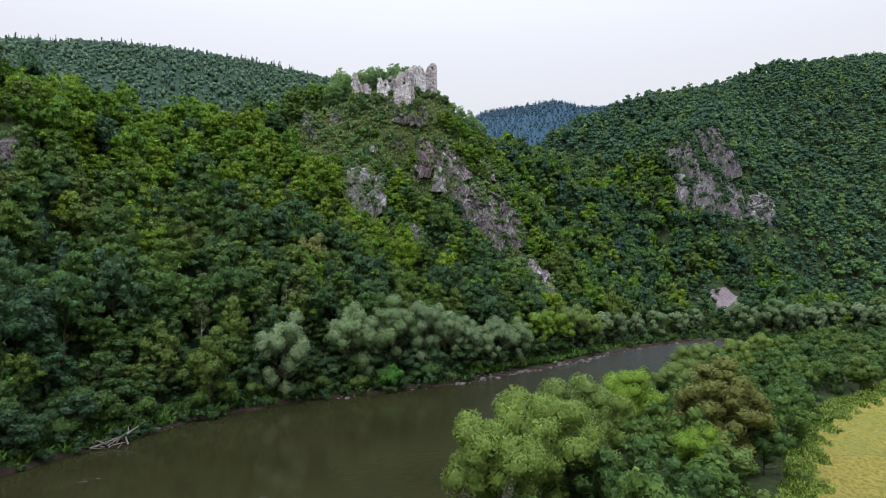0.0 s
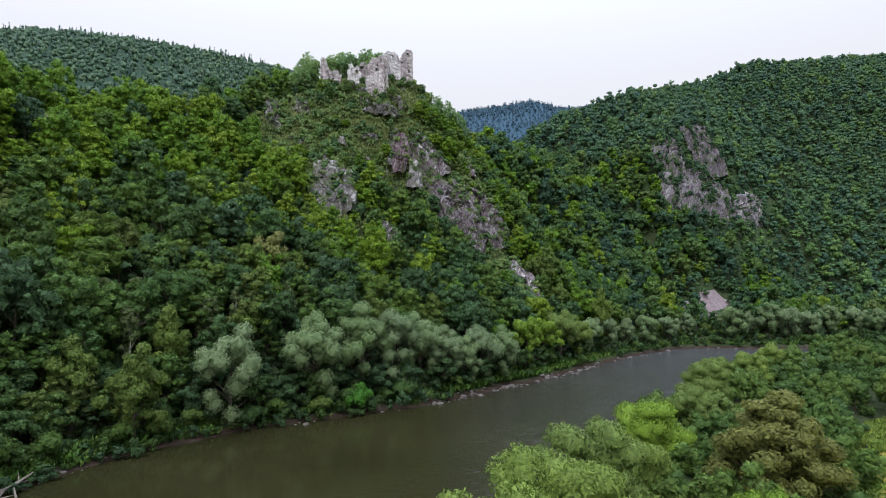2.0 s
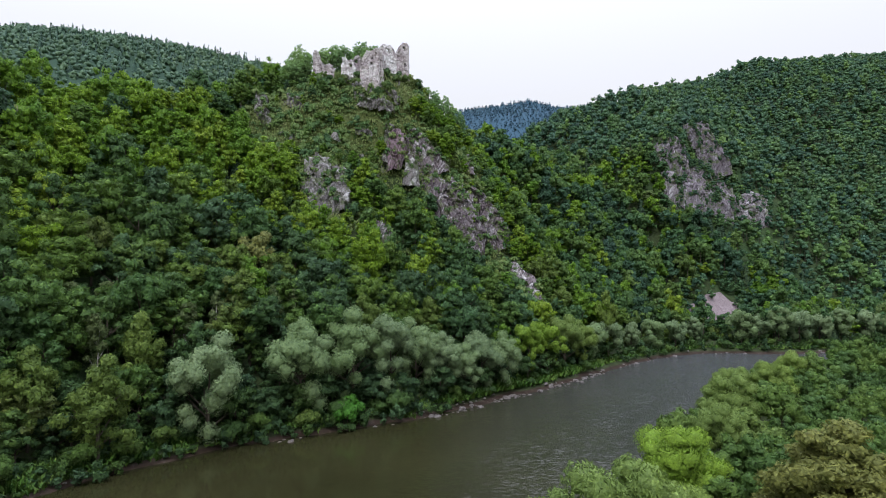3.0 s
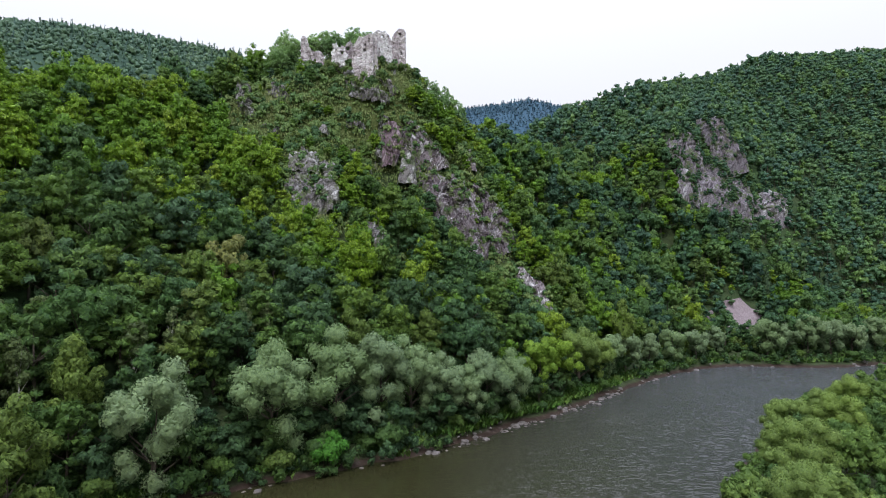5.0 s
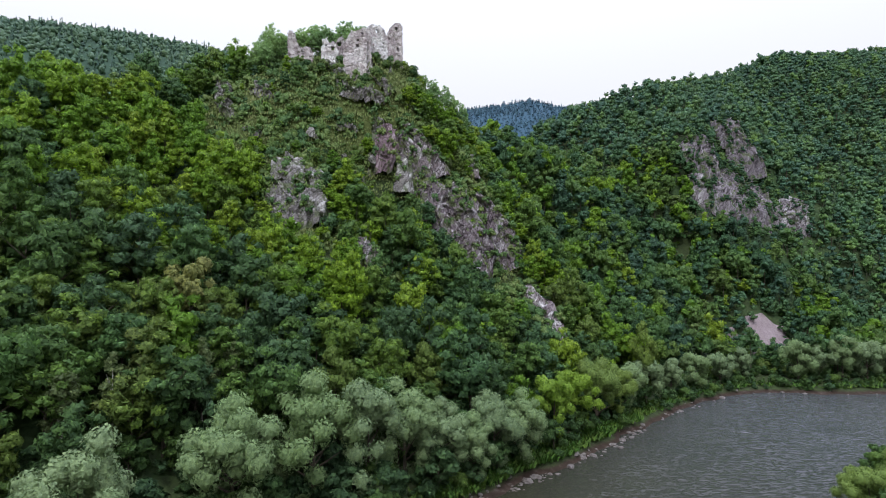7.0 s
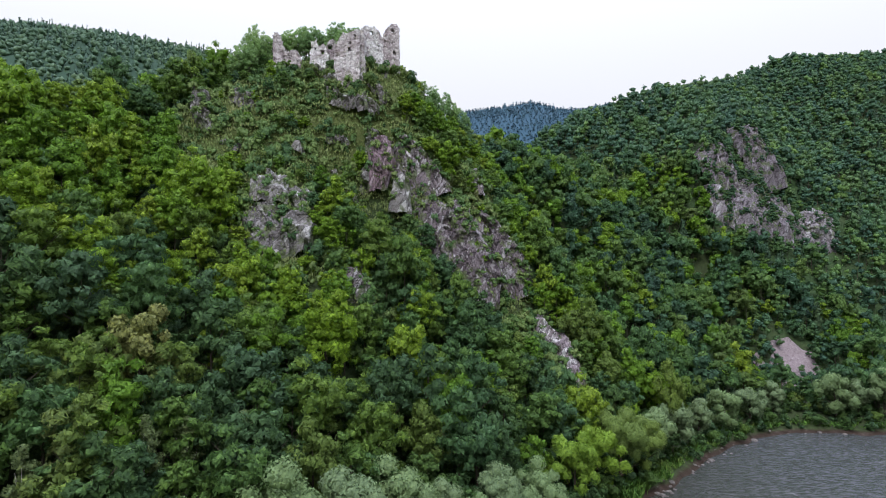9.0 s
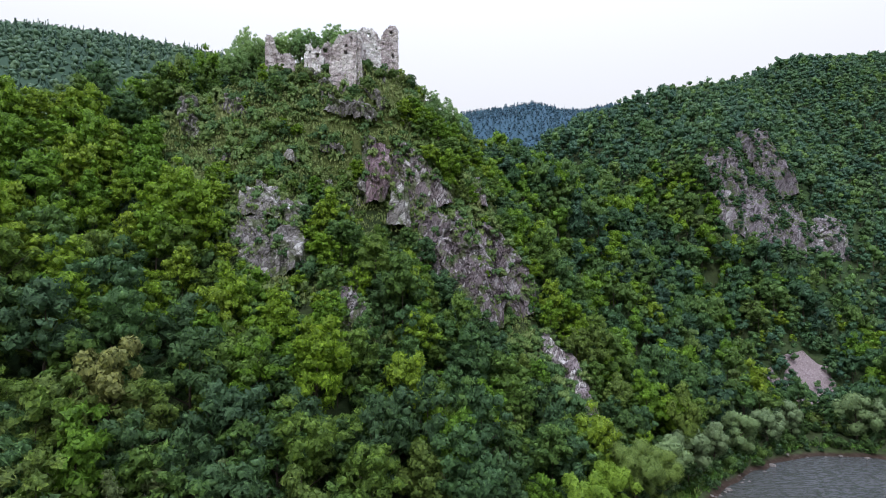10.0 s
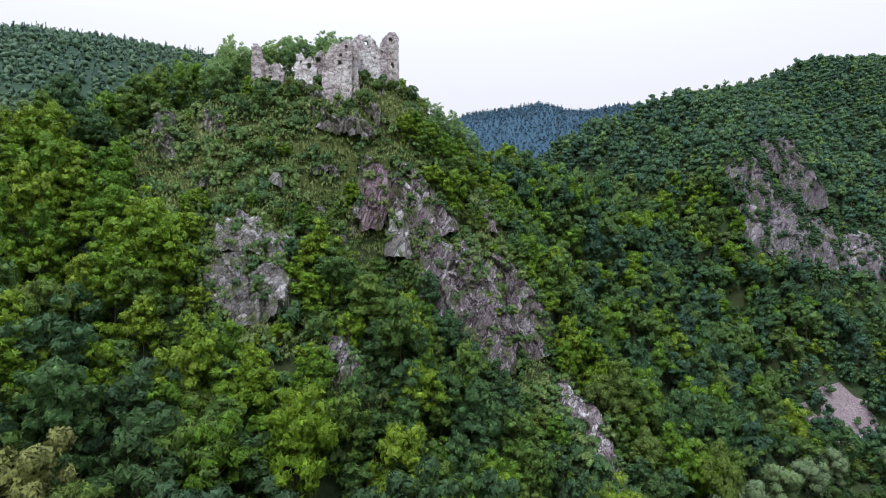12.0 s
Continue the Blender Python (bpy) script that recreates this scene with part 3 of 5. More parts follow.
KNOTS = np.array([p for line in SLOPE_POINTS.values() for p in line], float)
# the slope runs just behind every rock; slope points too close to one give way to it
BEHIND = np.array([(x, y + 1.6, z - (9 if key == "far_tooth" else 5 if z > 95 and key == "far_rib" else 0)) for key, path in [(k, p) for k, (p, _) in SPINES.items()] + list(SCREE_SLOPES.items()) for x, y, z in path], float)
clear = np.linalg.norm(KNOTS[:, None, :2] - BEHIND[None, :, :2], axis=2).min(1) > 8.0
GUARD = [(-18, 231, 101.5), (-26, 231.5, 102.5), (-36, 230.5, 102), (-10, 236, 104.5), (-18, 227.5, 97), (-13, 231, 100), (-31, 229, 100), (-60, 228, 91), (-52, 230, 94), (-46, 230, 96), (150, 342, 110), (166, 342, 103), (130, 342, 106), (178, 330, 84)]
KNOTS = np.concatenate([KNOTS[clear], BEHIND, GUARD])


def kernel(a, b):
    return np.sqrt(((a[:, None, :] - b[None, :, :]) ** 2).sum(2) + 12.0 ** 2)


WEIGHTS = np.linalg.solve(kernel(KNOTS[:, :2], KNOTS[:, :2]) - 0.35 * np.eye(len(KNOTS)), KNOTS[:, 2] - 20)


def from_river(p):
    """Signed distance to the water's edge: positive on land."""
    a, b = RIVER, np.roll(RIVER, -1, 0)
    best = np.full(len(p), 1e9)
    inside = np.zeros(len(p), bool)
    for (ax, ay), (bx, by) in zip(a, b):
        dx, dy = bx - ax, by - ay
        k = np.clip(((p[:, 0] - ax) * dx + (p[:, 1] - ay) * dy) / (dx * dx + dy * dy), 0, 1)
        best = np.minimum(best, np.hypot(p[:, 0] - ax - k * dx, p[:, 1] - ay - k * dy))
        if ay != by:
            hit = ((ay > p[:, 1]) != (by > p[:, 1])) & (p[:, 0] < dx * (p[:, 1] - ay) / dy + ax)
            inside ^= hit
    return np.where(inside, -best, best)


def wobble(p, size, amount, shift=0.0):
    """Smooth cheap relief from crossed sines with turned axes."""
    out = np.zeros(len(p))
    for k in range(5):
        ang, f = 1.1 + 2.4 * k + shift, (1.0 + 0.63 * k) / size
        u, v = p[:, 0] * math.cos(ang) + p[:, 1] * math.sin(ang), p[:, 1] * math.cos(ang) - p[:, 0] * math.sin(ang)
        out += np.sin(u * f * 6.28 + 1.7 * np.sin(v * f * 4.1 + k)) / (1 + 0.6 * k)
    return out * amount * 0.5


def ground_height(x, y):
    p = np.stack([np.ravel(x), np.ravel(y)], 1).astype(float)
    z = np.concatenate([kernel(q, KNOTS[:, :2]) @ WEIGHTS + 20 for q in np.array_split(p, max(1, len(p) // 4000))])
    d = from_river(p) + wobble(p, 17.0, 1.2)
    z = np.maximum(z, 2.6) + wobble(p, 60.0, 1.2) * np.clip(d / 40, 0, 1) + wobble(p, 14.0, 0.5) * np.clip(d / 15, 0, 1) + wobble(p, 120.0, 5.0, 0.7) * np.clip((p[:, 0] - 185) / 45, 0, 1) * np.clip((p[:, 1] - 255) / 40, 0, 1) * np.clip((430 - p[:, 1]) / 60, 0, 1)
    shore = np.where(d < 1.4, 1.0 * d, 1.4 + 0.25 * (d - 1.4))
    s = np.clip((d - 4) / 12, 0, 1)
    s = s * s * (3 - 2 * s)
    z = np.where(d > 0, shore + (z - shore) * s, np.maximum(-2.5, 0.3 * d))
    return z.reshape(np.shape(x))


def side_of_near(p):
    """True on the field's side of the river."""
    line = np.array(NEAR_BANK[::-1], float)
    y = np.interp(p[:, 0], line[:, 0], line[:, 1])
    return p[:, 1] < y + 4


def mesh_of(name, verts, faces, mats, index=None, tint=None, smooth=False, normals=None):
    """A mesh from arrays of vertices and of triangles or quads."""
    me = bpy.data.meshes.new(name)
    verts, faces = np.asarray(verts, np.float32).reshape(-1, 3), np.asarray(faces, np.int32)
    k = faces.shape[1]
    me.vertices.add(len(verts))
    me.vertices.foreach_set("co", verts.ravel())
    me.loops.add(faces.size)
    me.loops.foreach_set("vertex_index", faces.ravel())
    me.polygons.add(len(faces))
    me.polygons.foreach_set("loop_start", np.arange(0, faces.size, k, dtype=np.int32))
    if index is not None:
        me.polygons.foreach_set("material_index", np.asarray(index, np.int32))
    me.polygons.foreach_set("use_smooth", np.full(len(faces), smooth or normals is not None, bool))
    for m in mats:
        me.materials.append(m)
    if tint is not None:
        a = me.attributes.new("tint", "FLOAT", "POINT")
        a.data.foreach_set("value", np.asarray(tint, np.float32))
    me.update(calc_edges=True)
    if normals is not None:
        me.normals_split_custom_set_from_vertices(np.asarray(normals, np.float32).reshape(-1, 3))
    return me


def spread(low, high, step, end_low, end_high):
    """Even steps from low to high, growing ones beyond."""
    mid = list(np.arange(low, high, step))
    up, down, s = [high], [], step
    while up[-1] < end_high:
        s *= 1.13
        up.append(up[-1] + s)
    v, s = low, step
    while v > end_low:
        s *= 1.13
        v -= s
        down.append(v)
    return np.array(down[::-1] + mid + up)


def grid_faces(nx, ny):
    i = np.arange(nx - 1)[None, :] + nx * np.arange(ny - 1)[:, None]
    return np.stack([i, i + 1, i + nx + 1, i + nx], -1).reshape(-1, 4)


xs, ys = spread(-170, 330, 4, -3000, 3000), spread(-30, 480, 4, -3000, 3000)
gx, gy = np.meshgrid(xs, ys)
gz = ground_height(gx, gy)
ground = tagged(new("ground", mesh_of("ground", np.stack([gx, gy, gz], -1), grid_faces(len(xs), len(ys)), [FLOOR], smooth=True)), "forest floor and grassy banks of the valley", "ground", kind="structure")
wx, wy = np.meshgrid(np.arange(-220, 921, 20.0), np.arange(-160, 261, 20.0))
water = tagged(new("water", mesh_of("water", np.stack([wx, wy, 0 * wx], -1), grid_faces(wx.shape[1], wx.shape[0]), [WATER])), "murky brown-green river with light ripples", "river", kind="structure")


# ---- trees ----
OCTA = (np.array([(1, 0, 0), (-1, 0, 0), (0, 1, 0), (0, -1, 0), (0, 0, 1), (0, 0, -1)], float),
        np.array([(0, 2, 4), (2, 1, 4), (1, 3, 4), (3, 0, 4), (2, 0, 5), (1, 2, 5), (3, 1, 5), (0, 3, 5)]))


def unit(v):
    return v / np.maximum(np.linalg.norm(v, axis=-1, keepdims=True), 1e-9)


def leaf_triangles(rng, pos, out, size, hang=0.0, stray=0.45, slim=1.0):
    """One pointed clump of leaves per place, facing roughly along out."""
    n = len(pos)
    normal = unit(out + rng.normal(0, stray, (n, 3)))
    a = unit(np.cross(normal, rng.normal(0, 1, (n, 3))))
    if hang:
        a = unit(a * (1 - abs(hang)) + np.array([0, 0, -1.0]) * hang)
    b = np.cross(normal, a)
    s = size * rng.uniform(0.6, 1.35, (n, 1)) / slim ** 0.5
    w = rng.uniform(0.45, 0.75, (n, 1)) * slim
    return np.stack([pos + a * s * 0.75, pos - a * s * 0.4 + b * s * w, pos - a * s * 0.4 - b * s * w], 1)


def facing(tris):
    """The normals of triangles."""
    return unit(np.cross(tris[:, 1] - tris[:, 0], tris[:, 2] - tris[:, 0]))


def leafy(tris, out, share=0.6):
    """Shading normals of leaf clumps: mostly those of the bough that bears them."""
    f = facing(tris)
    f *= np.where((f * out).sum(1) < 0, -1, 1)[:, None]
    return unit(out * share + f * (1 - share))


def thrice(normals):
    """The same normal for a triangle's three corners."""
    return np.repeat(normals[:, None, :], 3, 1)


def crown(rng, lumps, leaves, size, radius, low, high, hang=0.0, shape=1.0, core=0.6, upward=0.65, lump=(0.30, 0.46), reach=(0.4, 0.78), slim=1.0, flat=1.0):
    """A crown of rounded boughs: centres in an uneven egg, leaf clumps over their skins. Returns leaves and inner boughs (n, 3, 3)."""
    mid, half = (low + high) / 2, (high - low) / 2
    d = unit(rng.normal(0, 1, (lumps, 3)))
    d[:, 2] = np.where(rng.random(lumps) < upward, np.abs(d[:, 2]), d[:, 2])
    c = d * rng.uniform(*reach, (lumps, 1)) * np.array([radius, radius, half])
    c[:, :2] *= (1 - (shape - 1) * (c[:, 2:3] / half))
    c[0] = (0, 0, half * 0.6)
    c[:, 2] += mid
    r = rng.uniform(*lump, lumps) * radius
    many = leaves * 2
    who = rng.choice(lumps, many, p=r ** 2 / (r ** 2).sum())
    out = rng.normal(0, 1, (many, 3))
    out[:, 2] = np.where(rng.random(many) < 0.55, np.abs(out[:, 2]), out[:, 2])
    out = unit(out)
    squash = np.array([1.0, 1.0, flat])
    pos = c[who] + out * squash * (r[who] * rng.uniform(0.66, 1.12, many))[:, None]
    gap = np.linalg.norm((pos[:, None, :] - c[None]) / squash, axis=2) / r[None]
    out = unit(out / squash)
    gap[np.arange(many), who] = 9
    keep = np.flatnonzero(gap.min(1) > 0.8)[:leaves]
    tris = leaf_triangles(rng, pos[keep], out[keep], size, hang, 0.45, slim)
    v, f = OCTA
    boughs, round_off = [], []
    for k in range(lumps):
        turn = np.linalg.qr(rng.normal(0, 1, (3, 3)))[0]
        boughs.append((c[k] + (v @ turn) * squash * r[k] * core)[f])
        round_off.append((v @ turn)[f])
    boughs, round_off = np.concatenate(boughs), np.concatenate(round_off)
    soft = unit(out[keep] * 0.75 + unit((pos[keep] - (0, 0, mid)) / (radius, radius, half)) * 0.45)
    return tris, boughs, np.concatenate([thrice(leafy(tris, soft)), round_off])


def spruce_crown(rng, leaves, size, radius, low, high):
    """Whorls of hanging branches on a cone."""
    k = rng.random(leaves) ** 0.65
    h = high - (high - low) * k
    tier = np.round(k * 11) / 11
    reach = radius * (0.06 + 0.94 * (0.4 * k + 0.6 * tier)) * rng.uniform(0.55, 1.1, leaves)
    ang = rng.uniform(0, 6.283, leaves)
    pos = np.stack([reach * np.cos(ang), reach * np.sin(ang), h - 0.25 * reach], 1)
    out = unit(np.stack([np.cos(ang), np.sin(ang), np.full(leaves, 0.7)], 1))
    tris = leaf_triangles(rng, pos, out, size, 0.35)
    ring = np.array([(math.cos(a), math.sin(a)) for a in np.arange(0, 6.28, 6.283 / 7)]) * radius * 0.62
    cone = [[(x1, y1, low), (x2, y2, low), (0, 0, high)] for (x1, y1), (x2, y2) in zip(ring, np.roll(ring, -1, 0))]
    return tris, np.array(cone), np.concatenate([thrice(leafy(tris, out)), thrice(facing(np.array(cone)))])


def limb(a, b, ra, rb, sides=6):
    """A tapered round piece of wood as triangles."""
    a, b = np.array(a, float), np.array(b, float)
    ax = unit(b - a)
    u = unit(np.cross(ax, (0.3, 0.9, 0.1)))
    v = np.cross(ax, u)
    tris = []
    for k in range(sides):
        p, q = 6.283 * k / sides, 6.283 * (k + 1) / sides
        w1, w2 = u * math.cos(p) + v * math.sin(p), u * math.cos(q) + v * math.sin(q)
        tris += [(a + w1 * ra, a + w2 * ra, b + w2 * rb), (a + w1 * ra, b + w2 * rb, b + w1 * rb)]
    return tris


def trunk_wood(rng, height, radius, spread_out, forks=5, start=0.25):
    top = np.array([rng.uniform(-0.4, 0.4), rng.uniform(-0.4, 0.4), height * 0.8])
    tris = limb((0, 0, -1.0), top * 0.4, radius * 1.15, radius * 0.8) + limb(top * 0.4, top, radius * 0.8, radius * 0.15)
    for k in range(forks):
        f = rng.uniform(start, 0.7)
        ang = 6.283 * (k + rng.random()) / forks
        tip = top * f + np.array([math.cos(ang) * spread_out, math.sin(ang) * spread_out, height * rng.uniform(0.12, 0.3)])
        tris += limb(top * f, tip, radius * 0.45, radius * 0.08, 5)
    return np.array(tris)


def soup(name, tris, mats, index=None, tint=None, normals=None):
    tris = np.asarray(tris)
    return mesh_of(name, tris.reshape(-1, 3), np.arange(len(tris) * 3).reshape(-1, 3), mats, index, tint, normals=normals)


def tree_thing(name, crown_tris, wood, leaf, label, category="tree", group=""):
    """A tree of two parts on an Empty at its foot."""
    base = tagged(new(name), label, category, group)
    leaves, boughs, normals = crown_tris
    both = np.concatenate([leaves, boughs])
    which = np.repeat([0, 1], [len(leaves), len(boughs)])
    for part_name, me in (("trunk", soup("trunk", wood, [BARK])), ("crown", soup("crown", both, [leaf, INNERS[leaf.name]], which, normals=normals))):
        new(part_name, me).parent = base
    return base


KNOLL = (-24.0, 216.0, 36.0, 24.0)


def near_rocks(p, extra=1.0):
    """How many half widths away the closest rock lies, seen from above."""
    best = np.full(len(p), 9.0)
    for path, widths, share in [(p, w, 0.5 if p[0][0] > 90 else 0.8) for p, w in ROCKS.values()] + [(p, [max(w)] * 3, 1.0) for p, w in SCREES.values()]:
        for (a, b), w in zip(zip(path, path[1:]), widths):
            for k in np.linspace(0, 1, 6):
                x, y = a[0] + (b[0] - a[0]) * k, a[1] + (b[1] - a[1]) * k
                best = np.minimum(best, np.hypot(p[:, 0] - x, (p[:, 1] - y + 1.0) * 1.8) / (share * w + extra))
    return best


def on_knoll(p):
    flank = ((p[:, 0] - 3) / 13) ** 2 + ((p[:, 1] - 243) / 15) ** 2 < 1
    high = ground_height(p[:, 0], p[:, 1]) > 66 + 0.35 * (p[:, 0] + 24)
    return flank | high & (((p[:, 0] - KNOLL[0]) / KNOLL[2]) ** 2 + ((p[:, 1] - KNOLL[1]) / KNOLL[3]) ** 2 < 1)


def at_castle(p):
    return (p[:, 0] > -43) & (p[:, 0] < -2) & (p[:, 1] > 228.5) & (p[:, 1] < 252)


def scatter(rng, x0, x1, y0, y1, step):
    gx, gy = np.meshgrid(np.arange(x0, x1, step), np.arange(y0, y1, step))
    p = np.stack([gx.ravel(), gy.ravel()], 1)
    p[:, 0] += (np.round((p[:, 1] - y0) / step) % 2) * step / 2
    return p + rng.uniform(-0.42, 0.42, p.shape) * step


def even_on_slope(rng, p, flat=0.5):
    """Thins places so that their number follows the true area of sloping ground; flat is the share kept on the level."""
    z = ground_height(p[:, 0], p[:, 1])
    zx, zy = ground_height(p[:, 0] + 1.5, p[:, 1]) - z, ground_height(p[:, 0], p[:, 1] + 1.5) - z
    return p[rng.random(len(p)) < flat * np.sqrt(1 + (zx ** 2 + zy ** 2) / 2.25)]


def planted(rng, p, protos, sizes, mats, name, label, wood=0.0, stretch=(0.8, 1.4), tints=None, lift=0.0, z=None, even=0.0):
    """Many trees joined into one object: too many to count."""
    z = ground_height(p[:, 0], p[:, 1]) if z is None else z
    kind = rng.integers(0, len(protos), len(p))
    verts, mat_index, tint, bent = [], [], [], []
    tint_of = rng.random(len(p)) if tints is None else tints
    for k, proto in enumerate(protos):
        who = np.flatnonzero(kind == k)
        if not len(who):
            continue
        leaves, boughs, normals = proto
        pieces = [leaves, boughs] + ([np.array(limb((0, 0, -1), (0, 0, 7), wood, wood * 0.4, 4))] if wood else [])
        normals = np.concatenate([normals] + [thrice(facing(t)) for t in pieces[2:]]).reshape(-1, 3)
        normals = unit(normals * (1 - even) + np.array([0.0, -0.35, 0.9]) * even)
        tris, parts = np.concatenate(pieces), np.repeat(range(len(pieces)), [len(t) for t in pieces])
        s = sizes[who]
        a = rng.uniform(0, 6.283, len(who))
        h = rng.uniform(*stretch, len(who)) * s
        ca, sa = np.cos(a) * s, np.sin(a) * s
        v = np.empty((len(who), len(tris), 3, 3), np.float32)
        v[..., 0] = ca[:, None, None] * tris[None, ..., 0] - sa[:, None, None] * tris[None, ..., 1] + p[who, 0][:, None, None]
        v[..., 1] = sa[:, None, None] * tris[None, ..., 0] + ca[:, None, None] * tris[None, ..., 1] + p[who, 1][:, None, None]
        v[..., 2] = h[:, None, None] * tris[None, ..., 2] + z[who][:, None, None] - lift
        verts.append(v.reshape(-1, 3))
        c1, s1 = np.cos(a)[:, None], np.sin(a)[:, None]
        turned = np.stack([c1 * normals[None, :, 0] - s1 * normals[None, :, 1], s1 * normals[None, :, 0] + c1 * normals[None, :, 1], np.repeat(normals[None, :, 2], len(who), 0)], -1)
        bent.append(turned.reshape(-1, 3))
        mat_index.append(np.tile(parts, len(who)))
        tint.append(np.repeat(tint_of[who], len(tris) * 3))
    verts = np.concatenate(verts)
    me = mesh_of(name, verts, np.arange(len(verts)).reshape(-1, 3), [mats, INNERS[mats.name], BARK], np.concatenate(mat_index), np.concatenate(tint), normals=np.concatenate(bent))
    return tagged(new(name, me), label, "trees", kind="stuff")


rng = np.random.default_rng(7)
LAYERED = dict(flat=0.72, reach=(0.35, 0.95), upward=0.5)
CROWN_A = [crown(rng, 46, 1060, 0.64, 4.0, -0.8, 11.8, lump=(0.16, 0.29), core=0.72, **LAYERED) for _ in range(7)]
CROWN_B = [crown(rng, 18, 310, 1.0, 4.0, -0.8, 11.5, lump=(0.22, 0.36), core=0.8, **LAYERED) for _ in range(6)]
CROWN_C = [crown(rng, 6, 62, 1.3, 3.9, -1.0, 11.5, flat=0.75, core=0.92, lump=(0.36, 0.5)) for _ in range(5)]
CROWN_D = [crown(rng, 3, 26, 2.5, 4.4, 2.0, 11.5) for _ in range(4)]
CROWN_E = [crown(rng, 3, 10, 1.9, 3.9, 0.0, 10.5, core=0.98, lump=(0.5, 0.7), reach=(0.2, 0.55)) for _ in range(5)]
BUSH = [crown(rng, 9, 150, 0.42, 2.2, -0.3, 3.0, core=0.8, lump=(0.24, 0.4)) for _ in range(5)]
SPRUCE_B = [spruce_crown(rng, 190, 1.1, 3.3, 0.0, 12.5) for _ in range(3)]
SPRUCE_D = [spruce_crown(rng, 26, 2.4, 3.0, 0.5, 15.0) for _ in range(3)]

RIDGE = np.array([(60, 375), (83, 402), (138, 419), (213, 468), (303, 511), (400, 600), (574, 739)], float)
CREST = np.array([(-320, 110), (-200, 140), (-145, 150), (-116, 166), (-102, 178), (-90, 202), (-73, 230), (-60, 255), (-20, 275), (10, 300), (48, 345), (70, 385)], float)


def wooded(p, margin=8.0):
    """Forest land on the far side of the river within the camera's view, as far as the crests and a little beyond."""
    d = from_river(p)
    limit = np.where(p[:, 0] < 70, np.interp(p[:, 0], CREST[:, 0], CREST[:, 1]) + 20, np.interp(p[:, 0], RIDGE[:, 0], RIDGE[:, 1]) + 14)
    limit = np.where((p[:, 0] > 5) & (p[:, 0] < 120), limit + 45, limit)
    # wedge that follows the sides of the camera's view, not the landform
    valley = np.abs(p[:, 0]) < 0.84 * p[:, 1] + 18
    return (d > margin) & ~side_of_near(p) & (p[:, 1] < limit) & valley & ~at_castle(p)


def dwarfed(p):
    """Trees stay small close to bare rock, and in front of it to keep it in the camera's view: a factor for their size,
    0 where none stand.
    """
    k = near_rocks(p, 2.0)
    front = np.minimum(near_rocks(p + (0, 6), 0.5), near_rocks(p + (0, 10), 0.0))
    return np.where(k < 0.48, 0.0, np.clip(0.38 + (k - 0.48) * 0.8, 0, 1)) * np.where(front < 0.9, 0.75, 1.0) * np.where((p[:, 0] > 25) & (p[:, 1] < 260) & (np.minimum(near_rocks(p + (0, 6), 3.0), near_rocks(p + (0, 12), 3.0)) < 0.9), 0.45, 1.0)


def front_stretch(p):
    """The stretch of the lower slope whose trees stand singly."""
    return (p[:, 0] > -75) & (p[:, 0] < 42) & (p[:, 1] < 172)


wide = scatter(rng, -330, 600, 30, 640, 4.4)
wide = wide[np.hypot(wide[:, 0], wide[:, 1] - 110) < 245]
distant = scatter(rng, -330, 600, 30, 640, 3.5)
wide = np.concatenate([wide, distant[np.hypot(distant[:, 0], distant[:, 1] - 110) >= 245]])
wide = wide[wooded(wide)]
near_wide, far_wide = wide[np.hypot(wide[:, 0], wide[:, 1] - 110) < 245], wide[np.hypot(wide[:, 0], wide[:, 1] - 110) >= 245]
wide = np.concatenate([even_on_slope(rng, near_wide, 0.62), even_on_slope(rng, far_wide, 0.72)])
reach = np.hypot(wide[:, 0], wide[:, 1] - 110)
sizes = rng.uniform(0.75, 1.25, len(wide)) * dwarfed(wide) * np.where(near_rocks(wide, 12.0) < 0.8, 0.8, 1.0) * np.where(on_knoll(wide), rng.uniform(0.35, 0.7, len(wide)), 1.0) * np.where((wide[:, 0] > -6) & (wide[:, 0] < 30) & (wide[:, 1] > 232), 0.75, 1.0)
sizes *= np.where(reach > 245, rng.uniform(0.6, 0.88, len(wide)), 1.0)
sizes *= np.where((wide[:, 0] > 104) & (wide[:, 0] < 143) & (wide[:, 1] > 236) & (wide[:, 1] < 264), 0.4, 1.0)
sizes *= np.where((wide[:, 0] > 22) & (wide[:, 0] < 46) & (wide[:, 1] > 186) & (wide[:, 1] < 208) & (wide[:, 0] + wide[:, 1] < 243), 0.55, 1.0)
keep = sizes > 0
wide, reach, sizes = wide[keep], reach[keep], sizes[keep]
beside_castle = np.hypot(wide[:, 0] + 15, wide[:, 1] - 240) < 60
spiky = (rng.random(len(wide)) < np.where(wide[:, 0] < -40, 0.05, np.where(wide[:, 0] > 90, 0.02 + 0.14 * np.clip(wobble(wide, 110.0, 1.0), 0, 1), 0.015))) & ~beside_castle
sunny = rng.random(len(wide)) < np.where((wide[:, 0] < -10) & (wide[:, 1] > 135) & (wide[:, 1] < 210), 0.72, np.where(wide[:, 0] < 45, np.where(wide[:, 1] < 212, 0.10, 0.35), np.where(wide[:, 1] < 330, 0.26, 0.10)))
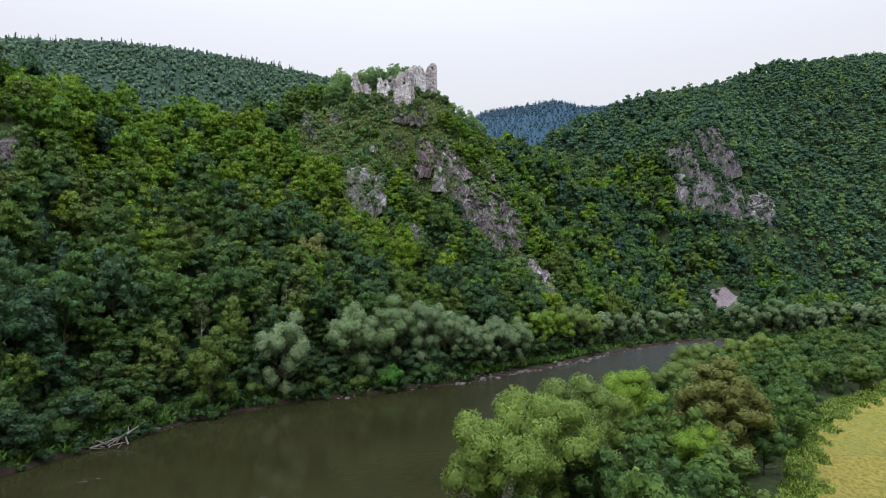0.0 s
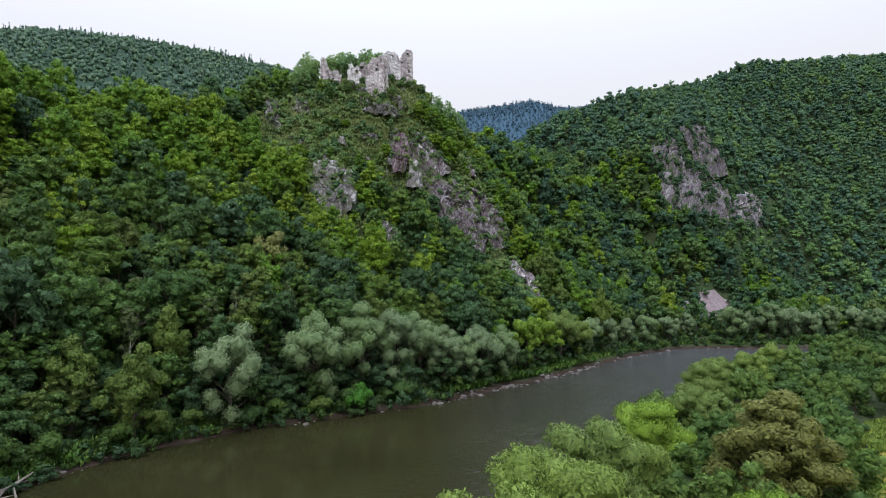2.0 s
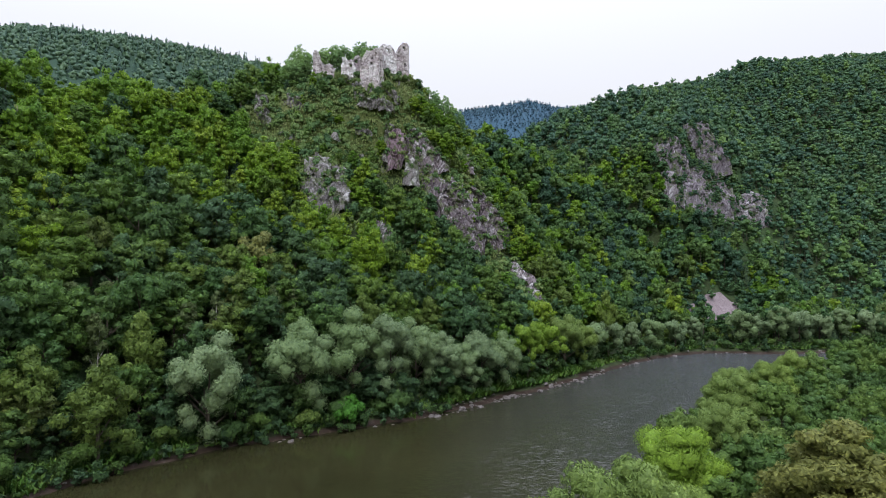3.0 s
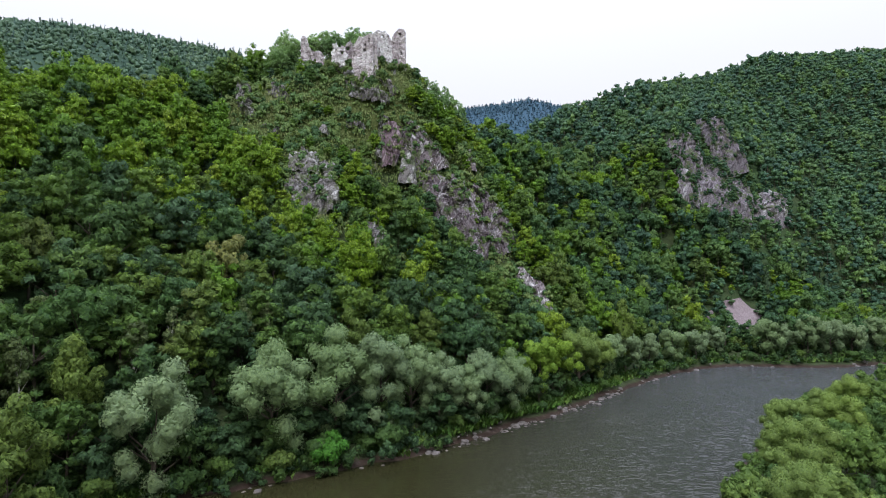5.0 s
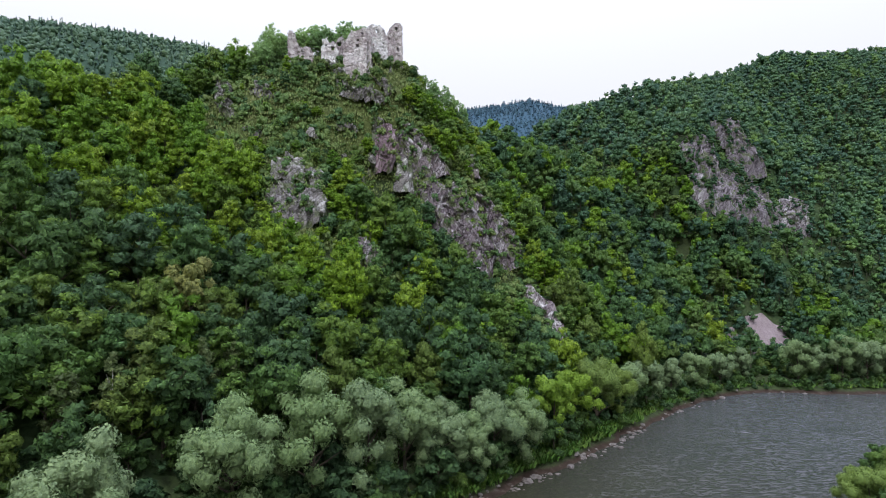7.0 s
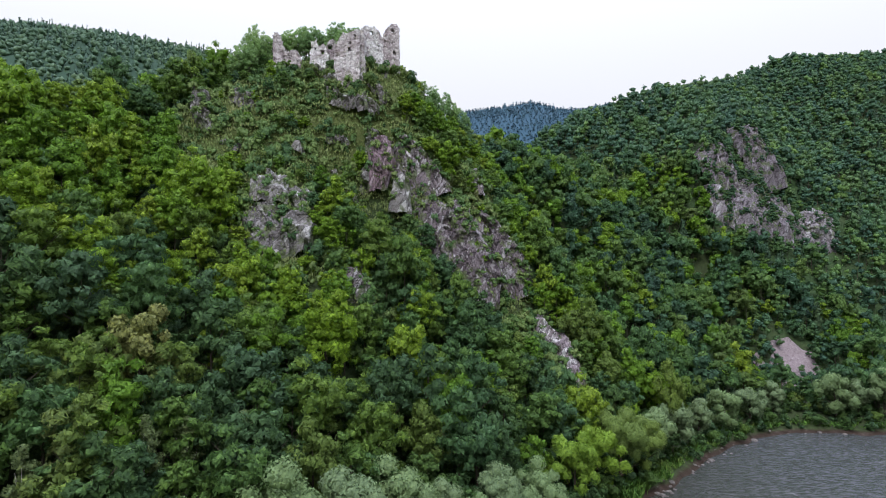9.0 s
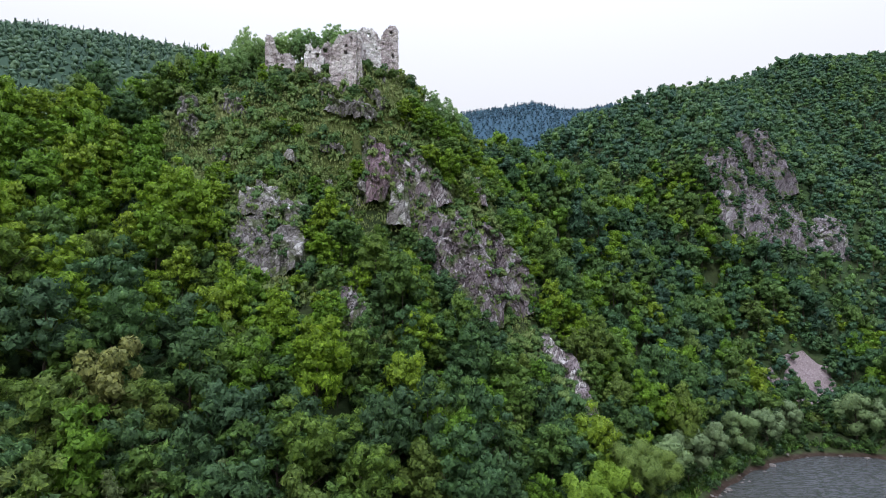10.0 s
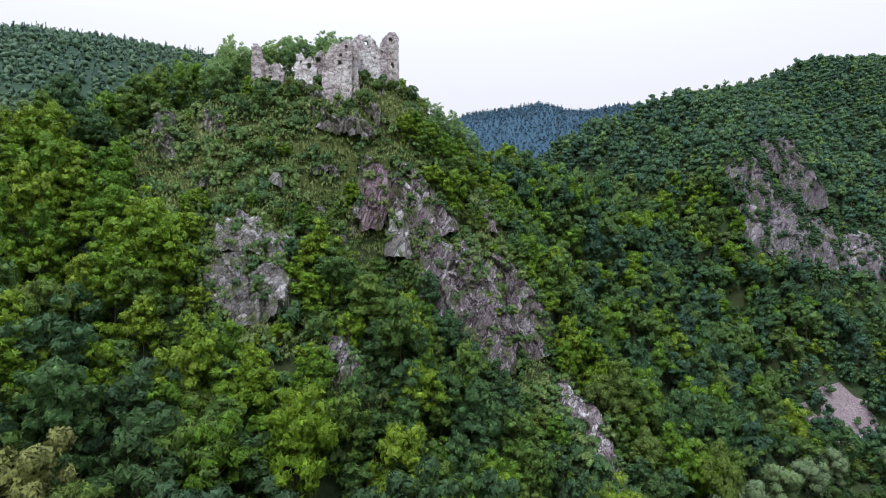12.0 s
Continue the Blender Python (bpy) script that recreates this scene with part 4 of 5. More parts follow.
for low, high, protos, title in ((0, 135, CROWN_A, "hillside_forest"), (135, 245, CROWN_B, "upper_forest"), (245, 900, CROWN_C, "far_slope_forest")):
    for light in (False, True):
        pick = (reach >= low) & (reach < high) & ~front_stretch(wide) & ~spiky & (sunny == light)
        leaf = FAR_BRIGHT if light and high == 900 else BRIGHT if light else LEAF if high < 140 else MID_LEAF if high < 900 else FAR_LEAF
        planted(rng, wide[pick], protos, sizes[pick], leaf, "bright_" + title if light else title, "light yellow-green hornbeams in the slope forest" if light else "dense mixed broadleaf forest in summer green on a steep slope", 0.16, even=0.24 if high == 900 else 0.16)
pick = spiky & ~front_stretch(wide)
planted(rng, wide[pick], SPRUCE_B, sizes[pick], SPRUCE, "scattered_spruces", "dark spruces scattered among the broadleaf trees", 0.14, stretch=(0.7, 1.0))

small = scatter(rng, -66, 48, 172, 264, 1.25)
rocky = near_rocks(small, 2.0)
small = small[(on_knoll(small) | (rocky < 1.5) | (near_rocks(small + (0, 8), 0.5) < 0.9) | (near_rocks(small, 6.0) < 1.3) & (small[:, 1] < 206)) & ~at_castle(small) & (rng.random(len(small)) < np.where(rocky < 0.25, 0.15, 0.95))]
small = even_on_slope(rng, small, 0.30)
planted(rng, small, BUSH, rng.uniform(0.45, 1.2, len(small)) * np.where(near_rocks(small, 2.0) < 0.6, 0.6, 1.0), SHRUB, "knoll_scrub", "low scrub and young trees on the castle knoll", stretch=(0.8, 1.4), even=0.4)
turf_spots = scatter(rng, -64, 30, 184, 252, 1.0)
turf_spots = even_on_slope(rng, turf_spots[on_knoll(turf_spots) | (near_rocks(turf_spots, 2.0) < 1.2)], 0.45)
blade = rng.normal(0, 0.62, (40, 3)) * (1, 1, 0.2) + (0, 0, 0.3)
grassy = leaf_triangles(rng, blade, unit(rng.normal(0, 0.7, (40, 3)) + (0, -0.4, 0.7)), 0.27, -0.6, slim=0.6)
TURF = (grassy, grassy[:0], thrice(leafy(grassy, np.tile((0.0, -0.5, 0.85), (40, 1)))))
planted(rng, turf_spots, [TURF], rng.uniform(0.9, 1.9, len(turf_spots)), TUSSOCK, "knoll_grass", "tufts of long dry grass on the castle knoll")
under = scatter(rng, -90, 200, 50, 250, 2.3)
d = from_river(under)
damp = ground_height(under[:, 0], under[:, 1]) > np.where(under[:, 0] < 6, -0.6, 0.25)
under = under[damp & (d > np.where((under[:, 0] > 8) & (under[:, 0] < 62), 3.5, -2.6)) & (d < 30) & (rng.random(len(under)) < np.where(d < 10, 1.0, 0.6)) & ~side_of_near(under)]
THIN_BUSH = [crown(rng, 4, 80, 0.85, 2.2, -0.3, 3.2) for _ in range(4)]
planted(rng, under, THIN_BUSH, rng.uniform(0.4, 0.95, len(under)), DEEP, "bank_undergrowth", "dense undergrowth of nettles and brambles under the bank trees, shade in its leaf colour", stretch=(0.6, 1.2), z=np.maximum(0.05, ground_height(under[:, 0], under[:, 1])))
gaps = scatter(rng, -100, 150, 120, 300, 3.0)
gaps = gaps[wooded(gaps) & (near_rocks(gaps, 1.0) > 0.9) & ~on_knoll(gaps)]
lone_spot = np.array([np.hypot(wide[:, 0] - x, wide[:, 1] - y).min() > 2.5 for x, y in gaps])
gaps = gaps[lone_spot & ~front_stretch(gaps)]
planted(rng, gaps, THIN_BUSH, rng.uniform(0.7, 1.35, len(gaps)), LEAF, "forest_understorey", "young growth filling the gaps between the forest trees", stretch=(0.8, 1.3), even=0.2)
scrub = even_on_slope(rng, scatter(rng, 105, 228, 238, 360, 2.4), 0.6)
scrub = scrub[(near_rocks(scrub, 2.0) < 1.5) & (rng.random(len(scrub)) < np.where(near_rocks(scrub, 2.0) < 0.6, 0.15, 0.85))]
planted(rng, scrub, CROWN_C, rng.uniform(0.3, 0.7, len(scrub)), FAR_LEAF, "cliff_scrub", "scrub round the rocks of the far slope")

ridge = scatter(rng, 60, 600, 360, 760, 7.0)
off = ridge[:, 1] - np.interp(ridge[:, 0], RIDGE[:, 0], RIDGE[:, 1])
ridge = ridge[(off > -10) & (off < 14)]
ridge = ridge[rng.random(len(ridge)) < 0.6]
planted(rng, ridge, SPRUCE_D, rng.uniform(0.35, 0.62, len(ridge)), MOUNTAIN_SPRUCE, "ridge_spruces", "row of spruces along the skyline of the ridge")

left = scatter(rng, -760, 90, 480, 780, 6.0)
left_kind = rng.random(len(left)) < 0.2
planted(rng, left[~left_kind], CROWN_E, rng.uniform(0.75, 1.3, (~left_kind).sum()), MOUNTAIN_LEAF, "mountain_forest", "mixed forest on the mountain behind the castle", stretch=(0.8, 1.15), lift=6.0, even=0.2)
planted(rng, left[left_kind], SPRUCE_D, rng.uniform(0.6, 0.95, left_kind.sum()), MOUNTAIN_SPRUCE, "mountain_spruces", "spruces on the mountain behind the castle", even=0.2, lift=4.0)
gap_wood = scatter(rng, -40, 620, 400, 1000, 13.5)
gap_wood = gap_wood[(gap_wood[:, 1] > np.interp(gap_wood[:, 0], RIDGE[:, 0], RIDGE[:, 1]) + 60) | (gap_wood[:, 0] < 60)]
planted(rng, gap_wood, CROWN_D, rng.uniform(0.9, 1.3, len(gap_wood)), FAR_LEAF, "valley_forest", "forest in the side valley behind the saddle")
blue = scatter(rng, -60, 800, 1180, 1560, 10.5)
planted(rng, blue, SPRUCE_D, rng.uniform(1.1, 1.9, len(blue)), HAZE_BLUE_LEAF, "distant_forest", "spruce forest on a distant mountain, haze blue mixed into its colour", stretch=(0.5, 0.8), lift=7.0, even=0.35)


# ---- single trees along the far bank ----
USED = set()


def plant(proto, x, y, size=1.0, stretch=1.0, label=""):
    """Stands the first tree of a kind itself, then copies of it."""
    turn = random.uniform(0, 360)
    z = float(ground_height(np.array([x]), np.array([y]))[0])
    if proto.name in USED:
        ob = copy_thing(proto, pose(x, y, z, 0, 0, turn))
    else:
        USED.add(proto.name)
        ob = proto
        ob.matrix_basis = pose(x, y, z, 0, 0, turn)
    ob.scale = (size, size, size * stretch)
    return tagged(ob, label) if label else ob


broad = [tree_thing("deciduous_tree", CROWN_A[k], trunk_wood(rng, 11, 0.22, 2.6), BRIGHT if k in (1, 4) else DEEP if k in (0, 3) else LEAF, "leafy broadleaf tree of the riverside forest", group="trees of the lower slope") for k in range(7)]
birches = [tree_thing("birch_tree", crown(rng, 46, 2400, 0.34, 2.3, 1.0, 14.5, 0.45, 1.25, lump=(0.2, 0.34), reach=(0.3, 0.95), upward=0.45, slim=0.6, core=0.5), trunk_wood(rng, 15, 0.16, 1.2, 8, 0.2), BIRCH, "slender olive-green birch with drooping twigs on the lower slope", group="birches") for k in range(2)]
for wood in [c for tree in birches for c in tree.children if c.name.startswith("trunk")]:
    wood.data.materials[0] = PALE_BARK
lindens = [tree_thing("linden_tree", crown(rng, 60, 3200, 0.44, 3.6, -0.4, 12.5, 0.25, 1.75 - 0.35 * k, lump=(0.17, 0.28), reach=(0.3, 0.95), upward=0.35), trunk_wood(rng, 11, 0.22, 2.0, 6, 0.12), LINDEN, "conical olive-green linden rising from the riverside forest", group="lindens") for k in range(2)]
BILLOW = dict(lump=(0.17, 0.3), reach=(0.3, 1.0), upward=0.5)
silver = [tree_thing("willow_tree", crown(rng, 38, 11000, 0.33, 6.0, 0.4, 17.0, 0.1, slim=0.7, lump=(0.22, 0.34), reach=(0.45, 1.0), upward=0.5, core=0.8), trunk_wood(rng, 14, 0.4, 4.0, 7, 0.12), SILVER, "silvery grey-green willow leaning over the river bank", group="bank willows") for k in range(4)]
silver += [tree_thing("willow_tree", crown(rng, 24, 3000, 0.72, 6.2, 0.4, 16.0, 0.1, lump=(0.24, 0.36), reach=(0.4, 0.95), upward=0.5, core=0.8), trunk_wood(rng, 14, 0.4, 4.0, 6, 0.12), SILVER, "grey-green willow in the row at the river bend", group="bend willows") for k in range(3)]
green = [tree_thing("willow_tree", crown(rng, 52, 17000, 0.235, 5.2, 0.2, 12.6, 0.35, slim=0.5, lump=(0.19, 0.3), reach=(0.35, 1.0), upward=0.5, core=0.8), trunk_wood(rng, 11, 0.35, 3.4, 7, 0.12), WILLOW, "bright green willow with drooping boughs on the bank", group="green willows") for k in range(3)]
lime = [tree_thing("willow_tree", crown(rng, 34, 15000, 0.235, 5.0, 0.0, 12.6, 0.5, slim=0.45, lump=(0.24, 0.36), reach=(0.35, 0.9), upward=0.5, core=0.8), trunk_wood(rng, 11, 0.35, 3.4, 7, 0.12), LIME, "yellow-green weeping willow on the near bank")]
bank_limes = [tree_thing("willow_tree", crown(rng, 40, 5200, 0.40, 4.4, -0.4, 12.8, 0.1, slim=0.7, lump=(0.17, 0.3), reach=(0.3, 1.05), upward=0.5), trunk_wood(rng, 11, 0.3, 3.2, 7, 0.12), leaf, "yellow-green willow with open boughs on the far bank") for leaf in (LIME, LINDEN)]
bushes = [tree_thing("shrub", crown(rng, 14, 1300, 0.36, 2.4, -0.4, 3.6), trunk_wood(rng, 3, 0.08, 1.2, 5, 0.1), HEDGE, "rounded leafy shrub at the water's edge", "shrub", "bank shrubs") for k in range(4)]
light_shrubs = [tree_thing("shrub", crown(rng, 16, 1300, 0.34, 2.4, -0.4, 3.8, reach=(0.3, 0.9), lump=(0.24, 0.4)), trunk_wood(rng, 3, 0.08, 1.2, 5, 0.1), SHRUB, "shrub at the foot of the ruined castle walls", "shrub", "castle shrubs") for k in range(3)]
hedges = [tree_thing("hedge_tree", crown(rng, 24, 1350, 0.48, 3.3, -0.3, 7.6, core=0.82, **BILLOW), trunk_wood(rng, 6, 0.12, 1.8, 6, 0.1), HEDGE, "bushy tree in the thicket between river and field", "tree", "thicket by the field") for k in range(4)]
russet = tree_thing("russet_tree", crown(rng, 150, 17000, 0.26, 4.3, -0.8, 12.6, 0.2, 1.5, lump=(0.13, 0.21), reach=(0.35, 0.95), upward=0.4, slim=0.6, core=0.8), trunk_wood(rng, 11, 0.3, 3.0, 6, 0.15), RUSSET, "rusty olive-brown conical tree among the willows")
olive = tree_thing("flowering_tree", crown(rng, 40, 3400, 0.46, 3.8, -0.5, 12.0, core=0.75, **BILLOW), trunk_wood(rng, 11, 0.25, 2.8), PALE, "broadleaf tree with pale brownish blossom in the forest")
plant(olive, -37, 153.5, 1.3, 1.1)

front = scatter(rng, -75, 42, 60, 172, 5.3)
front = front[wooded(front, 6.0)]
front = front[(np.hypot(front[:, 0] + 37, front[:, 1] - 153) > 4.2) & (np.hypot(front[:, 0] - 3.2, front[:, 1] - 162) > 4.5) & (np.hypot(front[:, 0] + 11.5, front[:, 1] - 147) > 4.5)]
for k, (x, y) in enumerate(front[:300]):
    by_water = from_river(np.array([[x, y]]))[0]
    lit = y > 165 and x < -10 and random.random() < 0.7
    low = 0.6 if abs(x - 3.0) < 5 and y < 162 or abs(x + 36) < 4.0 and 145 < y < 152 or abs(x + 11.5) < 5 and y < 147 else 1.0
    plant(broad[(1, 4)[k % 2] if lit else (0, 3, 2, 5, 6)[k % 5] if y < 165 and k % 13 else k % 7], x, y, random.uniform(0.85, 1.3) * (0.75 if by_water < 10 else 1.1) * low, random.uniform(0.9, 1.25))
for k, (x, y, top) in enumerate(((3.2, 162, 24.5), (-11.5, 147.5, 25), (47, 206, 26), (59.9, 202, 24), (24.5, 200.5, 31), (9, 164, 20), (-47, 122, 24), (-56, 108, 19))):
    tall = top - float(ground_height(np.array([x]), np.array([y]))[0])
    plant(lindens[k % 2], x, y, min(1.15, tall / 11.5), max(0.8, tall / 12.5 / min(1.15, tall / 11.5)))
for k, (x, y, top) in enumerate(((-61.8, 126, 29), (-30, 141, 27), (-33.5, 138.5, 26), (-26.5, 144, 26), (-43, 130, 25), (-38.5, 133, 26), (-53, 119, 24), (-20.5, 147, 26), (-57.5, 130, 29), (-66, 112, 24))):
    plant(birches[k % 2], x, y, 1.0, (top - float(ground_height(np.array([x]), np.array([y]))[0])) / 14.5)
# low trees whose boughs reach down to the water, shade put into their leaf colour
bank_trees = [tree_thing("bank_tree", crown(rng, 24, 1300, 0.66, 3.6, -0.6, 9.0, lump=(0.24, 0.38), **LAYERED), trunk_wood(rng, 8, 0.16, 2.2, 6, 0.1), DEEP, "leafy tree with low boughs over the river bank, shade in its leaf colour", group="low bank trees") for k in range(3)]
verge = scatter(rng, -82, 60, 50, 205, 4.6)
off = from_river(verge)
verge = verge[(off > 1.6) & (off < 13) & ~side_of_near(verge)]
for k, (x, y) in enumerate(verge[:180]):
    plant(bank_trees[k % 3], x, y, random.uniform(0.6, 1.0), random.uniform(0.8, 1.15))
# silver willows, each with its size against a 17 m tree
for k, (x, y, size) in enumerate(((-35, 119.5, 1.12), (-22, 130.5, 1.16), (-13, 137.5, 1.18), (-5.5, 141.5, 1.08), (-0.5, 146.5, 1.02), (5, 148, 0.85), (10.5, 149.5, 0.72), (14.5, 155, 0.85), (20, 158.5, 0.84), (53, 195, 0.8), (60, 202, 0.85),
                                  (71, 211, 0.7), (82, 219, 0.75), (93, 226, 0.7), (103, 231, 0.7), (119, 228, 0.9), (126, 229, 0.8), (133, 228, 0.95), (141, 228, 0.85), (150, 230, 0.8), (160, 232, 0.85), (172, 235, 0.8), (183, 236, 0.8))):
    plant(silver[k % 4] if x < 50 else silver[4 + k % 3], x, y, size * 0.87, 1.06)
for k, (x, y, size) in enumerate(((41, 181.5, 1.06), (47.5, 188, 0.9))):
    plant(green[k % 3], x, y, size, 1.1)
for k, (x, y, size) in enumerate(((28, 167.5, 1.08), (34.5, 174.5, 1.02), (-46.5, 108.5, 1.12))):
    plant(bank_limes[k // 2], x, y, size, 1.1)
for k, (x, y, size) in enumerate(((-14, 131.5, 1.2), (-4.5, 138, 1.4), (-20, 128, 1.0), (-44, 111.5, 1.0), (-54, 99, 1.1), (-60, 86, 1.1), (-66, 79, 1.3), (-28, 124.5, 0.9), (8, 147, 0.8), (20, 158, 0.7), (48, 185, 0.8), (100, 228, 0.7), (128, 225, 0.8), (-63, 92, 1.5), (-74, 73, 1.5), (-48, 107, 0.9), (-40, 116, 1.0), (-32, 121, 1.1), (-8, 136.5, 0.8), (-57, 93, 1.2), (-68, 84, 1.6), (29, 166, 0.7), (75, 211, 0.8), (87, 219, 0.7), (112, 225, 0.8), (146, 225, 0.8))):
    plant(bushes[k % 4], x, y, size)

# ---- near bank: willows, the russet tree and a thicket along the field ----
NEAR_WILLOWS = ((5.5, 50.5, 1.02), (10.5, 55.5, 1.04), (15, 62.5, 1.04), (20, 68, 0.85), (27.5, 81, 1.0), (47, 106, 0.85), (40, 97, 0.72), (59, 127, 0.72), (64, 124, 0.75), (79, 140, 0.75), (70, 134, 0.65), (52, 117, 0.65))
for k, (x, y, size) in enumerate(NEAR_WILLOWS):
    plant(lime[0] if k == 4 else green[k % 3], x, y, size, 0.85 if k == 4 else 1.0)
plant(lime[0], 28.5, 61.5, 0.62, 1.0, "yellow-green bushy tree in front of the russet tree")
fresh = tree_thing("shrub", crown(rng, 18, 2200, 0.3, 2.4, -0.4, 3.8, reach=(0.3, 0.95), lump=(0.22, 0.36)), trunk_wood(rng, 3, 0.08, 1.2, 5, 0.1), FRESH, "fresh green shrub under the bank willows", "shrub")
plant(fresh, -13.2, 131.5, 1.3)
plant(russet, 34, 68, 1.45, 0.8)
FIELD_EDGE = np.array([(20, 25), (28, 45), (40, 62), (51, 79), (61, 91), (76, 106), (92, 115), (130, 128), (200, 140)], float)
thicket = scatter(rng, -5, 190, 30, 190, 5.6)
inland = thicket[:, 1] - np.interp(thicket[:, 0], FIELD_EDGE[:, 0], FIELD_EDGE[:, 1])
thicket = thicket[side_of_near(thicket) & (from_river(thicket) > 3) & (inland > 2.4)]
taken = np.array([(x, y) for x, y, _ in NEAR_WILLOWS] + [(33.5, 68)])
thicket = thicket[np.linalg.norm(thicket[:, None] - taken[None], axis=2).min(1) > 4.0]
for k, (x, y) in enumerate(thicket[:240]):
    plant(hedges[k % 4], x, y, random.uniform(0.7, 1.15), random.uniform(0.8, 1.1))


# ---- rocks ----
def resample(path, widths, step):
    p, w = np.array(path, float), np.array(widths, float)
    s = np.concatenate([[0], np.cumsum(np.linalg.norm(np.diff(p, axis=0), axis=1))])
    q = np.linspace(0, s[-1], max(6, int(s[-1] / step)))
    return np.stack([np.interp(q, s, p[:, k]) for k in range(3)], 1), np.interp(q, s, w)


def outcrop(name, path, widths, mat, label, bulge=0.8, rough=1.0, block=2.4, step=0.5, category="rock", kind="", slabs=0.0, inset=1.0):
    """A jagged rib of rock that breaks through the slope along a path, shaped to face the camera."""
    p, w = resample(path, widths, step)
    n = len(p)
    face = unit(np.array([0.05, -1.0, 0.55]))
    along = unit(np.gradient(p, axis=0))
    across = unit(np.cross(along, face))
    out = unit(np.cross(across, along))
    out *= np.sign((out * face).sum(1))[:, None]
    cols = max(10, int(2.6 * w.max() / step))
    seed = Vector((w[0] * 3.1, p[0][0] * 0.1, 0))
    verts, drop = [], []
    for i in range(n):
        s = abs(2 * i / (n - 1) - 1)
        for j in range(cols):
            u = -1.3 + 2.6 * j / (cols - 1)
            q = p[i] + across[i] * w[i] * u
            v = Vector((q[0] / block, q[1] / block, q[2] / (block * 2.2))) + seed
            v = v + Vector((0.45 * v.z, 0, 0))
            ragged = 1.1 * noise.fractal(Vector(q) * 0.25 + seed, 1.0, 2.0, 3)
            shape = 1.0 - 0.8 * abs(u + 0.35 * ragged) ** 2 - 0.8 * s ** 4 + ragged * 0.9
            relief = 0.0
            for scale, amount in ((0.45, 1.7), (1.1, 0.8), (2.8, 0.22)):
                dist, spots = noise.voronoi(v * scale)
                lean = noise.cell_vector(spots[0] * 7.3 + Vector((0.37, 0.11, 0.53))) - Vector((0.5, 0.5, 0.5))
                relief += amount * (1.3 * lean.x + 2.2 * (v * scale - spots[0]).dot(lean))
            bed = 0.86 * q[0] + 0.25 * q[1] + 0.46 * q[2] + 0.9 * noise.noise(Vector(q) * 0.3)
            ledge = 0.0
            for period, amount in ((4.1 * block / 2.4, 1.15), (1.7 * block / 2.4, 0.55), (0.66 * block / 2.4, 0.2)):
                ledge += amount * (block / 2.4) * ((bed / period) % 1.0 - 0.5) * (0.6 + 0.8 * noise.noise(Vector(q) * 0.22 + seed))
            lift = bulge * shape * 1.3 + rough * relief + ledge
            sink = min(1.4, max(0.0, (max(abs(u) / 1.3, s) + (0.16 if w.max() > 2.4 else 0.34) * ragged - 0.76) / 0.24))
            rim = along[i] * (1 if 2 * i > n - 1 else -1) if s > abs(u) / 1.3 else across[i] * (1 if u > 0 else -1)
            low = min(1.0, max(0.0, -1.6 * rim[2]))
            verts.append(q + out[i] * lift + np.array([0.0, 3.2, -0.5]) * sink * inset * (1 - low))
            drop.append(min(1.0, sink) * low)
            if j > 1 and j < cols - 2 and random.random() < LEDGES * step * step * ((0.16 if w.max() > 2.4 else 0.34) if abs(u) > 0.6 or s > 0.75 else 0.07 if ragged < -0.1 else 0.012):
                CLIFF_SPOTS.append(q + out[i] * (lift - 0.3) + np.array([0.0, 1.6, -0.3]) * sink * inset)
    verts, drop = np.array(verts), np.array(drop)
    verts[:, 2] += drop * np.clip(ground_height(verts[:, 0], verts[:, 1]) - 0.6 - verts[:, 2], -(7.0 if p[0][0] > 90 else min(2.4, w.max())), 0.0)
    base = tagged(new(name), label, category, kind=kind)
    new("rock_face", mesh_of("rock_face", verts, grid_faces(cols, n), [mat])).parent = base
    area = float((2 * w).mean() * np.linalg.norm(np.diff(p, axis=0), axis=1).sum())
    for k in range(int(slabs * area)):
        i = random.randrange(n // 6, n - n // 6)
        u = random.uniform(-0.7, 0.7)
        q = p[i] + across[i] * w[i] * u + out[i] * (bulge * (0.7 - u * u) - 0.35)
        turn = Matrix((across[i], along[i], out[i])).transposed() @ Euler((random.gauss(0, 0.12), random.gauss(0, 0.15), random.gauss(0.12, 0.15))).to_matrix()
        big = random.choice((0.4, 0.5, 0.6, 0.9) if w.max() > 3.4 else (0.3, 0.4, 0.55, 0.75)) * (block / 2.4)
        ob = new("slab", SLABS[mat.name][k % 8])
        ob.parent = base
        ob.matrix_basis = Matrix.LocRotScale(Vector(q), turn, Vector((big * random.uniform(0.6, 1.2), big * random.uniform(1.2, 3.0), big * random.uniform(0.6, 1.1))))
    return base


LEDGES, CLIFF_SPOTS = 1.6, []


def slab_mesh(seed, mat):
    """An angular block: the hull of a few points in a box."""
    dice = random.Random(seed)
    bm = bmesh.new()
    for _ in range(13):
        c = Vector([dice.uniform(-1, 1) for _ in range(3)])
        c /= max(abs(v) for v in c) ** 0.8
        bm.verts.new(c)
    made = bmesh.ops.convex_hull(bm, input=bm.verts)
    bmesh.ops.delete(bm, geom=list({v for v in made["geom_interior"] if isinstance(v, bmesh.types.BMVert)}), context="VERTS")
    bmesh.ops.recalc_face_normals(bm, faces=bm.faces)
    me = bpy.data.meshes.new("slab")
    bm.to_mesh(me)
    bm.free()
    me.polygons.foreach_set("use_smooth", np.zeros(len(me.polygons), bool))
    me.materials.append(mat)
    return me


